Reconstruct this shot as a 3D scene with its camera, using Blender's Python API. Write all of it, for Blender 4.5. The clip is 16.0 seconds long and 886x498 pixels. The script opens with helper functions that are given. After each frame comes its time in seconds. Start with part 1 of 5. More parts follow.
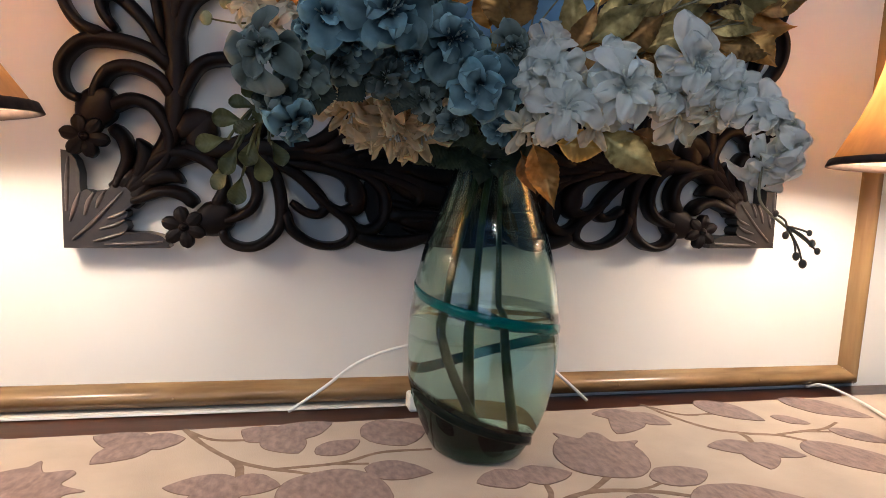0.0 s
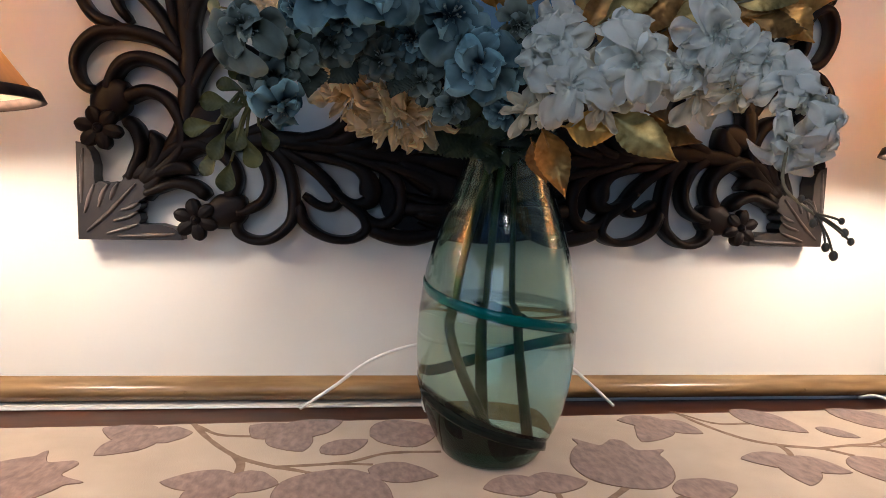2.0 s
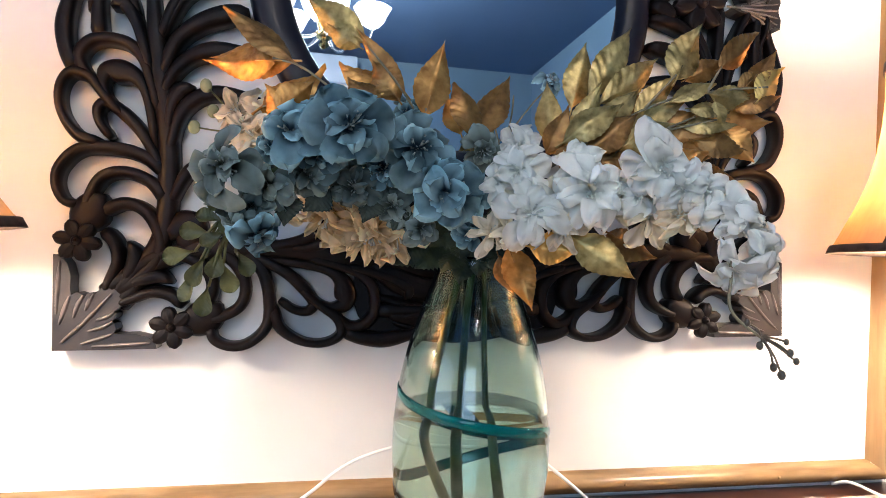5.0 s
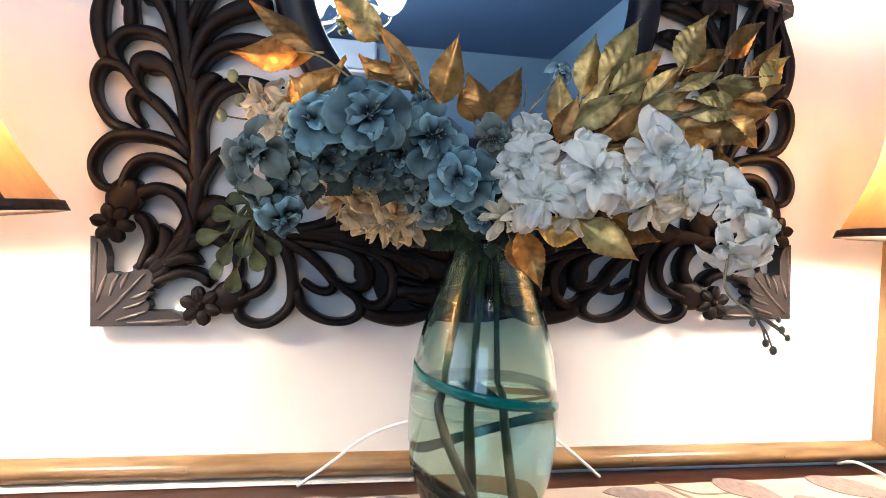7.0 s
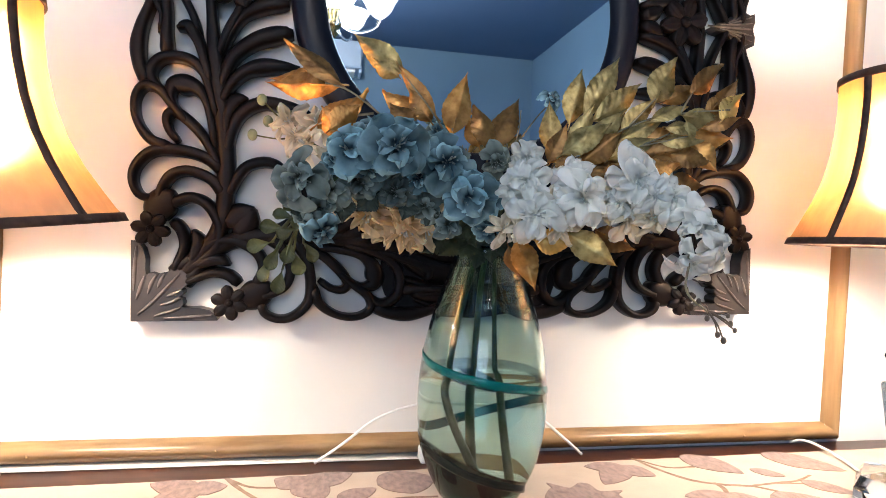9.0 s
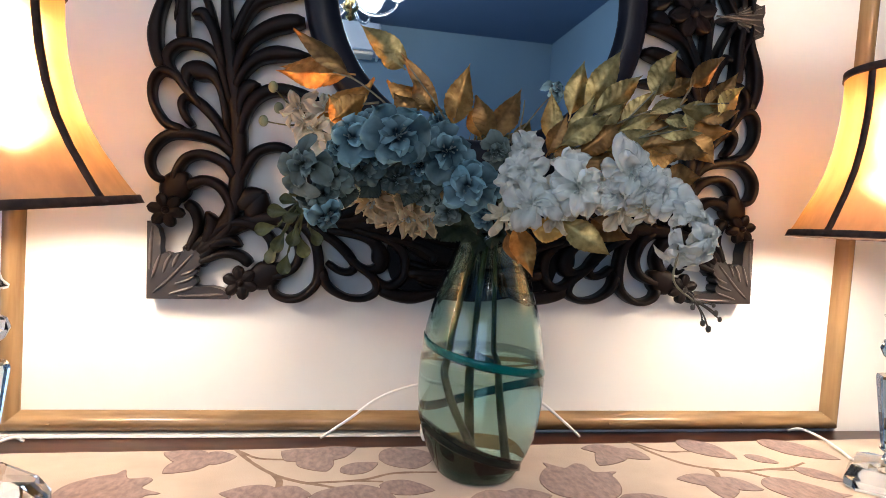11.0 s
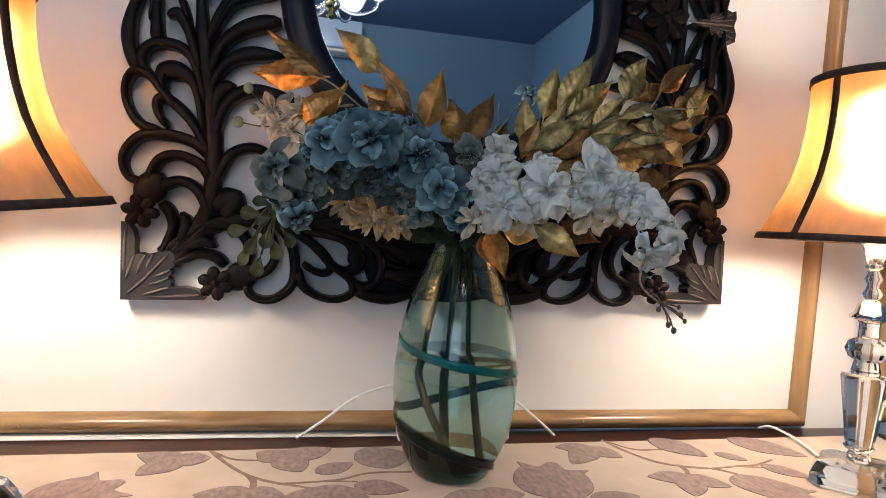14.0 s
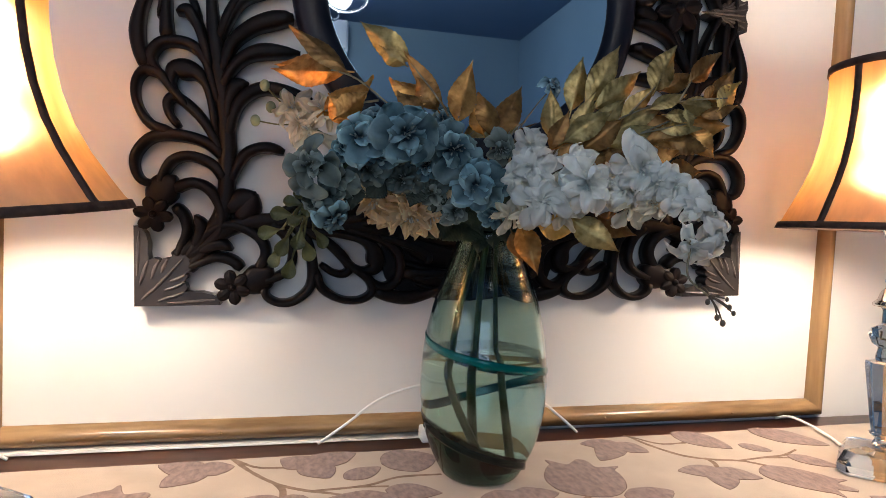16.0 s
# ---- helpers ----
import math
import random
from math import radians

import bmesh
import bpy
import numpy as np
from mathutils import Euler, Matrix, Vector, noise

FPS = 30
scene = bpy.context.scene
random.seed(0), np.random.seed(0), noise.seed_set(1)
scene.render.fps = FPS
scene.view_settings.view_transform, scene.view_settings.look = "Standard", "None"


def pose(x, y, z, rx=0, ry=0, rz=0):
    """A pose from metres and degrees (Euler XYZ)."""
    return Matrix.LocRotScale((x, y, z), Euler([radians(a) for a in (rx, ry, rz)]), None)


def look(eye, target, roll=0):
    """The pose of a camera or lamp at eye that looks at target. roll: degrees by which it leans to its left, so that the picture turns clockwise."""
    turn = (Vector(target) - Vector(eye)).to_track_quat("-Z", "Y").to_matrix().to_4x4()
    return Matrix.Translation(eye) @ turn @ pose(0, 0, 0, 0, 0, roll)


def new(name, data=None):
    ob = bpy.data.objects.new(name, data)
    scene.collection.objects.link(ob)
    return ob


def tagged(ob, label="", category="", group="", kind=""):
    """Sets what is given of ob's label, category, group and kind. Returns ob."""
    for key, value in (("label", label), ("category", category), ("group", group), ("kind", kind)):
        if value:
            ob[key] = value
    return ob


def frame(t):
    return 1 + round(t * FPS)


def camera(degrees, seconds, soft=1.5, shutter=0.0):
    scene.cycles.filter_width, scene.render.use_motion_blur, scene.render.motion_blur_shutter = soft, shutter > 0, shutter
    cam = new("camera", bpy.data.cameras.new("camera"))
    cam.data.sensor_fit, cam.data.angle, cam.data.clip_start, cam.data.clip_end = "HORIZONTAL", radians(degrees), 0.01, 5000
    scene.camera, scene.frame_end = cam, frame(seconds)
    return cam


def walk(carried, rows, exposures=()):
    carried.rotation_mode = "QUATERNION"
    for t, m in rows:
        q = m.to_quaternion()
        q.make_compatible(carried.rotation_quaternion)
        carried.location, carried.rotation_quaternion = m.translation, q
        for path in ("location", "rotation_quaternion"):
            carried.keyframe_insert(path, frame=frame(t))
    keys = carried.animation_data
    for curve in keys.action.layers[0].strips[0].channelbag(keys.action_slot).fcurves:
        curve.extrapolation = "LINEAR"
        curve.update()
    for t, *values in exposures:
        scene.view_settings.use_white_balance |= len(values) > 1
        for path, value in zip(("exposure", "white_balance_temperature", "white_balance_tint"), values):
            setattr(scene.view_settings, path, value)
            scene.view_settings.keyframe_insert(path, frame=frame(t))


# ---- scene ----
cam = camera(70.8, 16.0, soft=0.8)
PATH = [
    (0, (-0.227, -0.783, 1.126), (0.274, 1.144, 0.94), 2.9),
    (0.5, (-0.184, -0.765, 1.12), (0.239, 1.178, 0.907), 2.7),
    (1, (-0.18, -0.767, 1.115), (0.164, 1.193, 0.915), 2.7),
    (1.5, (-0.178, -0.76, 1.114), (0.173, 1.199, 0.912), 3.2),
    (2, (-0.182, -0.765, 1.116), (0.165, 1.195, 0.931), 2.9),
    (2.5, (-0.179, -0.769, 1.119), (0.183, 1.19, 0.942), 3.1),
    (3, (-0.182, -0.77, 1.119), (0.182, 1.191, 0.971), 3.4),
    (3.5, (-0.179, -0.777, 1.138), (0.204, 1.185, 1.112), 2.6),
    (4, (-0.179, -0.785, 1.148), (0.217, 1.175, 1.179), 2.2),
    (6.3, (-0.186, -0.782, 1.156), (0.234, 1.173, 1.201), 1.6),
    (6.5, (-0.18, -0.799, 1.155), (0.189, 1.167, 1.193), 2.2),
    (7, (-0.184, -0.814, 1.151), (0.171, 1.154, 1.145), 2.1),
    (7.5, (-0.195, -0.824, 1.151), (0.215, 1.133, 1.148), 1.8),
    (8, (-0.218, -0.85, 1.151), (0.204, 1.104, 1.131), 2.3),
    (8.5, (-0.23, -0.876, 1.158), (0.187, 1.08, 1.133), 2.1),
    (9, (-0.233, -0.904, 1.163), (0.188, 1.051, 1.141), 2.3),
    (11.3, (-0.216, -0.936, 1.169), (0.146, 1.029, 1.087), 3.2),
    (11.5, (-0.214, -0.941, 1.17), (0.139, 1.026, 1.096), 2.8),
    (12, (-0.216, -0.947, 1.168), (0.155, 1.016, 1.084), 2.2),
    (12.5, (-0.216, -0.942, 1.166), (0.153, 1.019, 1.034), 2.5),
    (13, (-0.208, -0.934, 1.158), (0.266, 1.002, 0.993), 4.7),
    (13.5, (-0.201, -0.945, 1.157), (0.282, 0.991, 1.016), 2.9),
    (14, (-0.211, -0.939, 1.172), (0.211, 1.014, 1.092), 3.5),
    (14.5, (-0.224, -0.937, 1.177), (0.193, 1.019, 1.152), 3.3),
    (15, (-0.229, -0.931, 1.176), (0.176, 1.026, 1.09), 3.7),
    (15.5, (-0.246, -0.922, 1.177), (0.187, 1.029, 1.106), 3.2),
    (16, (-0.259, -0.912, 1.168), (0.215, 1.029, 1.085), 2.2),
]
EXPOSURES = [(0, 0.0), (1.0, -0.06), (2.5, -0.04), (3.0, 0.02), (3.5, 0.55), (4.0, 1.12), (7.0, 1.1), (9.0, 1.03), (11.3, 0.40), (12.5, 0.36), (13.5, 0.14), (16.0, 0.14)]
walk(cam, [(t, look(e, g, r)) for t, e, g, r in PATH], EXPOSURES)

# ---- light and exposure ----
world = bpy.data.worlds.new("world")
scene.world = world
world.use_nodes = True
world.node_tree.nodes["Background"].inputs[0].default_value = (0.30, 0.45, 0.75, 1)
world.node_tree.nodes["Background"].inputs[1].default_value = 0.1

LAMP_R = (0.539, -0.238)
LAMP_L = (-0.557, -0.238)
TOP = 0.85


def point_lamp(name, place, watts, colour, radius):
    data = bpy.data.lights.new(name, "POINT")
    data.energy, data.color, data.shadow_soft_size = watts, colour, radius
    ob = new(name, data)
    ob.location = place
    return ob


for (x, y), low, watts in ((LAMP_R, 1.248, (4.6, 3.2, 3.2)), (LAMP_L, 1.234, (4.6, 2.8, 2.4))):
    # one tall bulb
    for k, w in enumerate(watts):
        point_lamp("bulb_light", (x, y, low + 0.049 * k), w, (1.0, 0.885, 0.78), 0.034)


point_lamp("chandelier_light", (-0.165, -1.90, 2.25), 32.0, (1.0, 0.925, 0.85), 0.10)


def window_lamp(place, target, wide, high, watts, colour):
    data = bpy.data.lights.new("daylight_fill", "AREA")
    data.shape, data.size, data.size_y, data.energy, data.color = "RECTANGLE", wide, high, watts, colour
    new("daylight_fill", data).matrix_world = look(place, target)


window_lamp((-1.17, -3.41, 1.50), (-1.17, 0, 1.50), 1.25, 1.25, 8.0, (0.52, 0.73, 1.0))
# this one is an unseen side source, added as blue fill
window_lamp((-2.58, -1.90, 1.45), (0, -1.90, 1.45), 1.8, 1.3, 4.5, (0.46, 0.69, 1.0))


# ---- materials ----
def material(name, colour, rough=0.5, metal=0.0, **more):
    m = bpy.data.materials.new(name)
    m.use_nodes = True
    p = m.node_tree.nodes["Principled BSDF"]
    p.inputs["Base Color"].default_value = (*colour, 1)
    p.inputs["Roughness"].default_value = rough
    p.inputs["Metallic"].default_value = metal
    for key, value in more.items():
        p.inputs[key.replace("_", " ")].default_value = value
    return m


def node(m, kind, **settings):
    n = m.node_tree.nodes.new(kind)
    for key, value in settings.items():
        n.inputs[key.replace("_", " ")].default_value = value
    return n


def coords(m, scale=(1, 1, 1), space="Object"):
    c = node(m, "ShaderNodeTexCoord")
    g = node(m, "ShaderNodeMapping")
    g.inputs["Scale"].default_value = scale
    m.node_tree.links.new(c.outputs[space], g.inputs["Vector"])
    return g.outputs["Vector"]


def vary(m, a, b, scale, stretch=(1, 1, 1), low=0.35, high=0.65, detail=5.0, space="Object"):
    """Base colour that wanders from a to b with noise."""
    link = m.node_tree.links.new
    n = node(m, "ShaderNodeTexNoise", Scale=scale, Detail=detail)
    link(coords(m, stretch, space), n.inputs["Vector"])
    r = node(m, "ShaderNodeValToRGB")
    r.color_ramp.elements[0].position, r.color_ramp.elements[1].position = low, high
    r.color_ramp.elements[0].color, r.color_ramp.elements[1].color = (*a, 1), (*b, 1)
    link(n.outputs["Fac"], r.inputs["Fac"])
    link(r.outputs["Color"], m.node_tree.nodes["Principled BSDF"].inputs["Base Color"])
    return r


def relief(m, scale, strength, distance=0.001, stretch=(1, 1, 1), detail=4.0, space="Object"):
    link = m.node_tree.links.new
    n = node(m, "ShaderNodeTexNoise", Scale=scale, Detail=detail)
    link(coords(m, stretch, space), n.inputs["Vector"])
    b = node(m, "ShaderNodeBump", Strength=strength, Distance=distance)
    link(n.outputs["Fac"], b.inputs["Height"])
    link(b.outputs["Normal"], m.node_tree.nodes["Principled BSDF"].inputs["Normal"])


wall_paint = material("wall_paint", (0.80, 0.77, 0.71), 0.55)
vary(wall_paint, (0.78, 0.75, 0.69), (0.83, 0.80, 0.74), 3.0)
relief(wall_paint, 260, 0.12, 0.0006)
# room walls take one blue base colour, the ceiling a darker one
room_blue = material("room_blue", (0.62, 0.62, 0.62), 0.7)
vary(room_blue, (0.130, 0.255, 0.385), (0.150, 0.28, 0.415), 1.5)
ceiling_blue = material("ceiling_blue", (0.60, 0.60, 0.62), 0.8)
vary(ceiling_blue, (0.072, 0.155, 0.295), (0.084, 0.17, 0.32), 2.0)
moulding_wood = material("moulding_wood", (0.42, 0.24, 0.09), 0.25)
vary(moulding_wood, (0.19, 0.108, 0.046), (0.35, 0.215, 0.098), 9, (1, 6, 6))
relief(moulding_wood, 60, 0.15, 0.0006, (1, 8, 8))
upright_wood = material("upright_wood", (0.42, 0.24, 0.09), 0.25)
vary(upright_wood, (0.22, 0.128, 0.055), (0.35, 0.215, 0.098), 9, (8, 6, 0.6))
relief(upright_wood, 60, 0.15, 0.0006, (8, 8, 1))
dark_wood = material("dark_wood", (0.10, 0.035, 0.018), 0.28, Specular_IOR_Level=0.3)
vary(dark_wood, (0.07, 0.022, 0.012), (0.15, 0.055, 0.028), 6, (2, 14, 14))
floor_wood = material("floor_wood", (0.18, 0.10, 0.05), 0.4)
vary(floor_wood, (0.13, 0.07, 0.035), (0.24, 0.14, 0.07), 5, (1, 12, 1))
carved_wood = material("carved_wood", (0.022, 0.013, 0.010), 0.44, Specular_IOR_Level=0.15)
_ramp = vary(carved_wood, (0.0034, 0.0021, 0.0018), (0.0095, 0.0056, 0.0044), 18)
relief(carved_wood, 120, 0.12, 0.0006)
# edges mixed lighter, for wear and for the lamplight they catch
_geo = node(carved_wood, "ShaderNodeNewGeometry")
_edge_tone = node(carved_wood, "ShaderNodeMapRange", From_Min=0.57, From_Max=0.68)
_edge = carved_wood.node_tree.nodes.new("ShaderNodeMix")
_edge.data_type = "RGBA"
_edge.inputs[7].default_value = (0.016, 0.009, 0.007, 1)
carved_wood.node_tree.links.new(_geo.outputs["Pointiness"], _edge_tone.inputs["Value"])
carved_wood.node_tree.links.new(_edge_tone.outputs["Result"], _edge.inputs[0])
carved_wood.node_tree.links.new(_ramp.outputs["Color"], _edge.inputs[6])
carved_wood.node_tree.links.new(_edge.outputs[2], carved_wood.node_tree.nodes["Principled BSDF"].inputs["Base Color"])
ring_lacquer = material("ring_lacquer", (0.005, 0.005, 0.010), 0.40, Specular_IOR_Level=0.3)
vary(ring_lacquer, (0.004, 0.004, 0.009), (0.008, 0.007, 0.013), 12)
relief(ring_lacquer, 60, 0.05, 0.0006)
carved_plate = material("carved_plate", (0.02, 0.014, 0.012), 0.42)
vary(carved_plate, (0.010, 0.0065, 0.0048), (0.026, 0.018, 0.0135), 30)
relief(carved_plate, 140, 0.2, 0.0006)
# raised veins get a paler wood that paints in their highlights
highlight_wood = material("highlight_wood", (0.09, 0.07, 0.06), 0.35)
vary(highlight_wood, (0.030, 0.023, 0.020), (0.095, 0.076, 0.067), 60)
mirror_silver = material("mirror_silver", (0.88, 0.90, 0.92), 0.015, 1.0)
cloth = material("cloth", (0.70, 0.55, 0.40), 0.85, Sheen_Weight=0.3)
vary(cloth, (0.43, 0.335, 0.25), (0.55, 0.44, 0.335), 14, (1, 1, 1), 0.3, 0.7)
relief(cloth, 900, 0.5, 0.0006, (1, 0.25, 1))
motif_weave = material("motif_weave", (0.36, 0.25, 0.21), 0.9, Sheen_Weight=0.4)
vary(motif_weave, (0.155, 0.090, 0.070), (0.315, 0.198, 0.155), 150, (1, 0.5, 1), 0.32, 0.68, 8.0)
relief(motif_weave, 700, 0.6, 0.0006, (1, 0.3, 1))
motif_edge = material("motif_edge", (0.24, 0.16, 0.12), 0.9)
vary(motif_edge, (0.15, 0.095, 0.075), (0.24, 0.16, 0.125), 80)
stem_weave = material("stem_weave", (0.34, 0.25, 0.17), 0.9)
vary(stem_weave, (0.20, 0.128, 0.088), (0.30, 0.205, 0.145), 80)
crystal = material("crystal", (0.98, 0.99, 0.99), 0.0, Transmission_Weight=1.0, IOR=1.45)
chrome = material("chrome", (0.8, 0.8, 0.8), 0.08, 1.0)
trim_cloth = material("trim_cloth", (0.075, 0.042, 0.028), 0.8)
vary(trim_cloth, (0.06, 0.032, 0.022), (0.10, 0.055, 0.036), 90)
relief(trim_cloth, 700, 0.4, 0.0005)
white_plastic = material("white_plastic", (0.82, 0.80, 0.75), 0.4)
# white plastic with the room's blue light put into its colour
blue_lit_plastic = material("blue_lit_plastic", (0.50, 0.66, 0.86), 0.35)
vary(blue_lit_plastic, (0.47, 0.63, 0.83), (0.53, 0.69, 0.88), 6)
brass = material("brass", (0.45, 0.36, 0.16), 0.25, 1.0)
iron = material("iron", (0.03, 0.03, 0.025), 0.5)
vary(iron, (0.045, 0.035, 0.022), (0.15, 0.12, 0.075), 40)

gilt_iron = material("gilt_iron", (0.16, 0.12, 0.04), 0.45, 0.6)
vary(gilt_iron, (0.13, 0.09, 0.035), (0.38, 0.27, 0.11), 40)

# satin lampshade: fabric that lets the bulb's light through
shade_satin = bpy.data.materials.new("shade_satin")
shade_satin.use_nodes = True
_t = shade_satin.node_tree
_t.nodes.remove(_t.nodes["Principled BSDF"])
_d = _t.nodes.new("ShaderNodeBsdfDiffuse")
_l = _t.nodes.new("ShaderNodeBsdfTranslucent")
_g = _t.nodes.new("ShaderNodeBsdfGlossy")
_g.inputs["Roughness"].default_value = 0.45
_n = _t.nodes.new("ShaderNodeTexNoise")
_n.inputs["Scale"].default_value, _n.inputs["Detail"].default_value = 40, 6
_r = _t.nodes.new("ShaderNodeValToRGB")
_r.color_ramp.elements[0].position, _r.color_ramp.elements[1].position = 0.3, 0.7
_r.color_ramp.elements[0].color, _r.color_ramp.elements[1].color = (0.34, 0.095, 0.005, 1), (0.64, 0.215, 0.016, 1)
_t.links.new(coords(shade_satin, (2.2, 2.2, 0.12)), _n.inputs["Vector"])
_t.links.new(_n.outputs["Fac"], _r.inputs["Fac"])
_d.inputs["Color"].default_value = (0.66, 0.49, 0.34, 1)
_t.links.new(_r.outputs["Color"], _l.inputs["Color"])
_m, _m2 = _t.nodes.new("ShaderNodeMixShader"), _t.nodes.new("ShaderNodeMixShader")
_m.inputs["Fac"].default_value, _m2.inputs["Fac"].default_value = 0.16, 0.04
# light that goes nearly straight through the weave
_w, _m3 = _t.nodes.new("ShaderNodeBsdfRefraction"), _t.nodes.new("ShaderNodeMixShader")
_w.inputs["Roughness"].default_value, _w.inputs["IOR"].default_value = 0.57, 1.4
_r2 = _t.nodes.new("ShaderNodeValToRGB")
_r2.color_ramp.elements[0].position, _r2.color_ramp.elements[1].position = 0.36, 0.64
_r2.color_ramp.elements[0].color, _r2.color_ramp.elements[1].color = (0.40, 0.25, 0.115, 1), (0.60, 0.41, 0.225, 1)
_t.links.new(_n.outputs["Fac"], _r2.inputs["Fac"])
_t.links.new(_r2.outputs["Color"], _w.inputs["Color"])
_m3.inputs["Fac"].default_value = 0.23
_t.links.new(_d.outputs[0], _m.inputs[1]), _t.links.new(_l.outputs[0], _m.inputs[2])
_t.links.new(_m.outputs[0], _m3.inputs[1]), _t.links.new(_w.outputs[0], _m3.inputs[2])
_t.links.new(_m3.outputs[0], _m2.inputs[1]), _t.links.new(_g.outputs[0], _m2.inputs[2])
_t.links.new(_m2.outputs[0], _t.nodes["Material Output"].inputs["Surface"])

frosted_lit = bpy.data.materials.new("frosted_lit")
frosted_lit.use_nodes = True
frosted_lit.node_tree.nodes["Principled BSDF"].inputs["Emission Color"].default_value = (0.85, 0.93, 1, 1)
frosted_lit.node_tree.nodes["Principled BSDF"].inputs["Emission Strength"].default_value = 1.3
sky_glow = bpy.data.materials.new("sky_glow")
sky_glow.use_nodes = True
sky_glow.node_tree.nodes["Principled BSDF"].inputs["Emission Color"].default_value = (0.4, 0.62, 1, 1)
sky_glow.node_tree.nodes["Principled BSDF"].inputs["Emission Strength"].default_value = 0.7

# smoky green glass, darker below the slanting lower trail
vase_glass = material("vase_glass", (0.70, 0.86, 0.80), 0.0, Transmission_Weight=1.0, IOR=1.50)
_t = vase_glass.node_tree
_c, _dot, _s = _t.nodes.new("ShaderNodeTexCoord"), _t.nodes.new("ShaderNodeVectorMath"), _t.nodes.new("ShaderNodeMapRange")
_dot.operation = "DOT_PRODUCT"
_dot.inputs[1].default_value = (0.44, 0.05, 1.0)
_s.inputs["From Min"].default_value, _s.inputs["From Max"].default_value = 0.041, 0.046
# the dark glass reaches less high at the back
_back, _s2, _most = _t.nodes.new("ShaderNodeVectorMath"), _t.nodes.new("ShaderNodeMapRange"), _t.nodes.new("ShaderNodeMath")
_back.operation, _most.operation = "DOT_PRODUCT", "MAXIMUM"
_back.inputs[1].default_value = (0.44, 0.42, 1.0)
_s2.inputs["From Min"].default_value, _s2.inputs["From Max"].default_value = 0.041, 0.046
_x = _t.nodes.new("ShaderNodeMix")
_x.data_type = "RGBA"
_x.inputs[6].default_value, _x.inputs[7].default_value = (0.004, 0.034, 0.025, 1), (0.66, 0.83, 0.775, 1)
_t.links.new(_c.outputs["Object"], _dot.inputs[0])
_t.links.new(_dot.outputs["Value"], _s.inputs["Value"])
_t.links.new(_c.outputs["Object"], _back.inputs[0])
_t.links.new(_back.outputs["Value"], _s2.inputs["Value"])
_t.links.new(_s.outputs["Result"], _most.inputs[0])
_t.links.new(_s2.outputs["Result"], _most.inputs[1])
_t.links.new(_most.outputs[0], _x.inputs[0])
_t.links.new(_x.outputs[2], _t.nodes["Principled BSDF"].inputs["Base Color"])
relief(vase_glass, 24, 0.14, 0.002, detail=1.0)
water_clear = material("water_clear", (0.97, 0.99, 0.985), 0.0, Transmission_Weight=1.0, IOR=1.33)
teal_glass = material("teal_glass", (0.0, 0.20, 0.185), 0.03, Transmission_Weight=0.55, IOR=1.45)
dark_glass = material("dark_glass", (0.0015, 0.008, 0.006), 0.08, Specular_IOR_Level=0.3, Transmission_Weight=0.0, IOR=1.45)
stem_green = material("stem_green", (0.05, 0.08, 0.02), 0.5)
vary(stem_green, (0.03, 0.055, 0.012), (0.08, 0.11, 0.035), 60)


# ---- building helpers ----
def mesh_of(name, bm, mat, smooth=True):
    bmesh.ops.recalc_face_normals(bm, faces=bm.faces)
    me = bpy.data.meshes.new(name)
    bm.to_mesh(me)
    bm.free()
    if mat:
        me.materials.append(mat)
    if smooth:
        me.polygons.foreach_set("use_smooth", [True] * len(me.polygons))
    return me


def part(name, bm, mat, parent=None, label="", smooth=True):
    ob = new(name, mesh_of(name, bm, mat, smooth))
    ob.parent = parent
    if label:
        ob["label"] = label
    return ob


def thing(name, place, label, category, group="", kind="", turn=0.0):
    ob = new(name)
    ob.matrix_world = pose(*place, 0, 0, turn)
    ob.empty_display_size = 0.05
    return tagged(ob, label, category, group, kind)


def box(bm, a, b):
    """A box from corner a to corner b."""
    m = Matrix.Translation([(p + q) / 2 for p, q in zip(a, b)]) @ Matrix.Diagonal([abs(q - p) for p, q in zip(a, b)] + [1])
    return bmesh.ops.create_cube(bm, size=1, matrix=m)["verts"]


def bevelled_box(a, b, width, segments=2):
    bm = bmesh.new()
    box(bm, a, b)
    bmesh.ops.bevel(bm, geom=bm.edges[:], offset=width, segments=segments, affect="EDGES", profile=0.5)
    return bm


def lathe(bm, profile, steps=48, centre=(0, 0), closed=False):
    """Turn (radius, height) pairs round the upright axis."""
    rings = []
    for r, z in profile:
        if r < 1e-6:
            rings.append([bm.verts.new((centre[0], centre[1], z))] * steps)
        else:
            rings.append([bm.verts.new((centre[0] + r * math.cos(2 * math.pi * k / steps), centre[1] + r * math.sin(2 * math.pi * k / steps), z)) for k in range(steps)])
    pairs = list(zip(rings, rings[1:])) + ([(rings[-1], rings[0])] if closed else [])
    for lo, hi in pairs:
        for k in range(steps):
            j = (k + 1) % steps
            corner = list(dict.fromkeys((lo[k], lo[j], hi[j], hi[k])))
            if len(corner) > 2:
                bm.faces.new(corner)


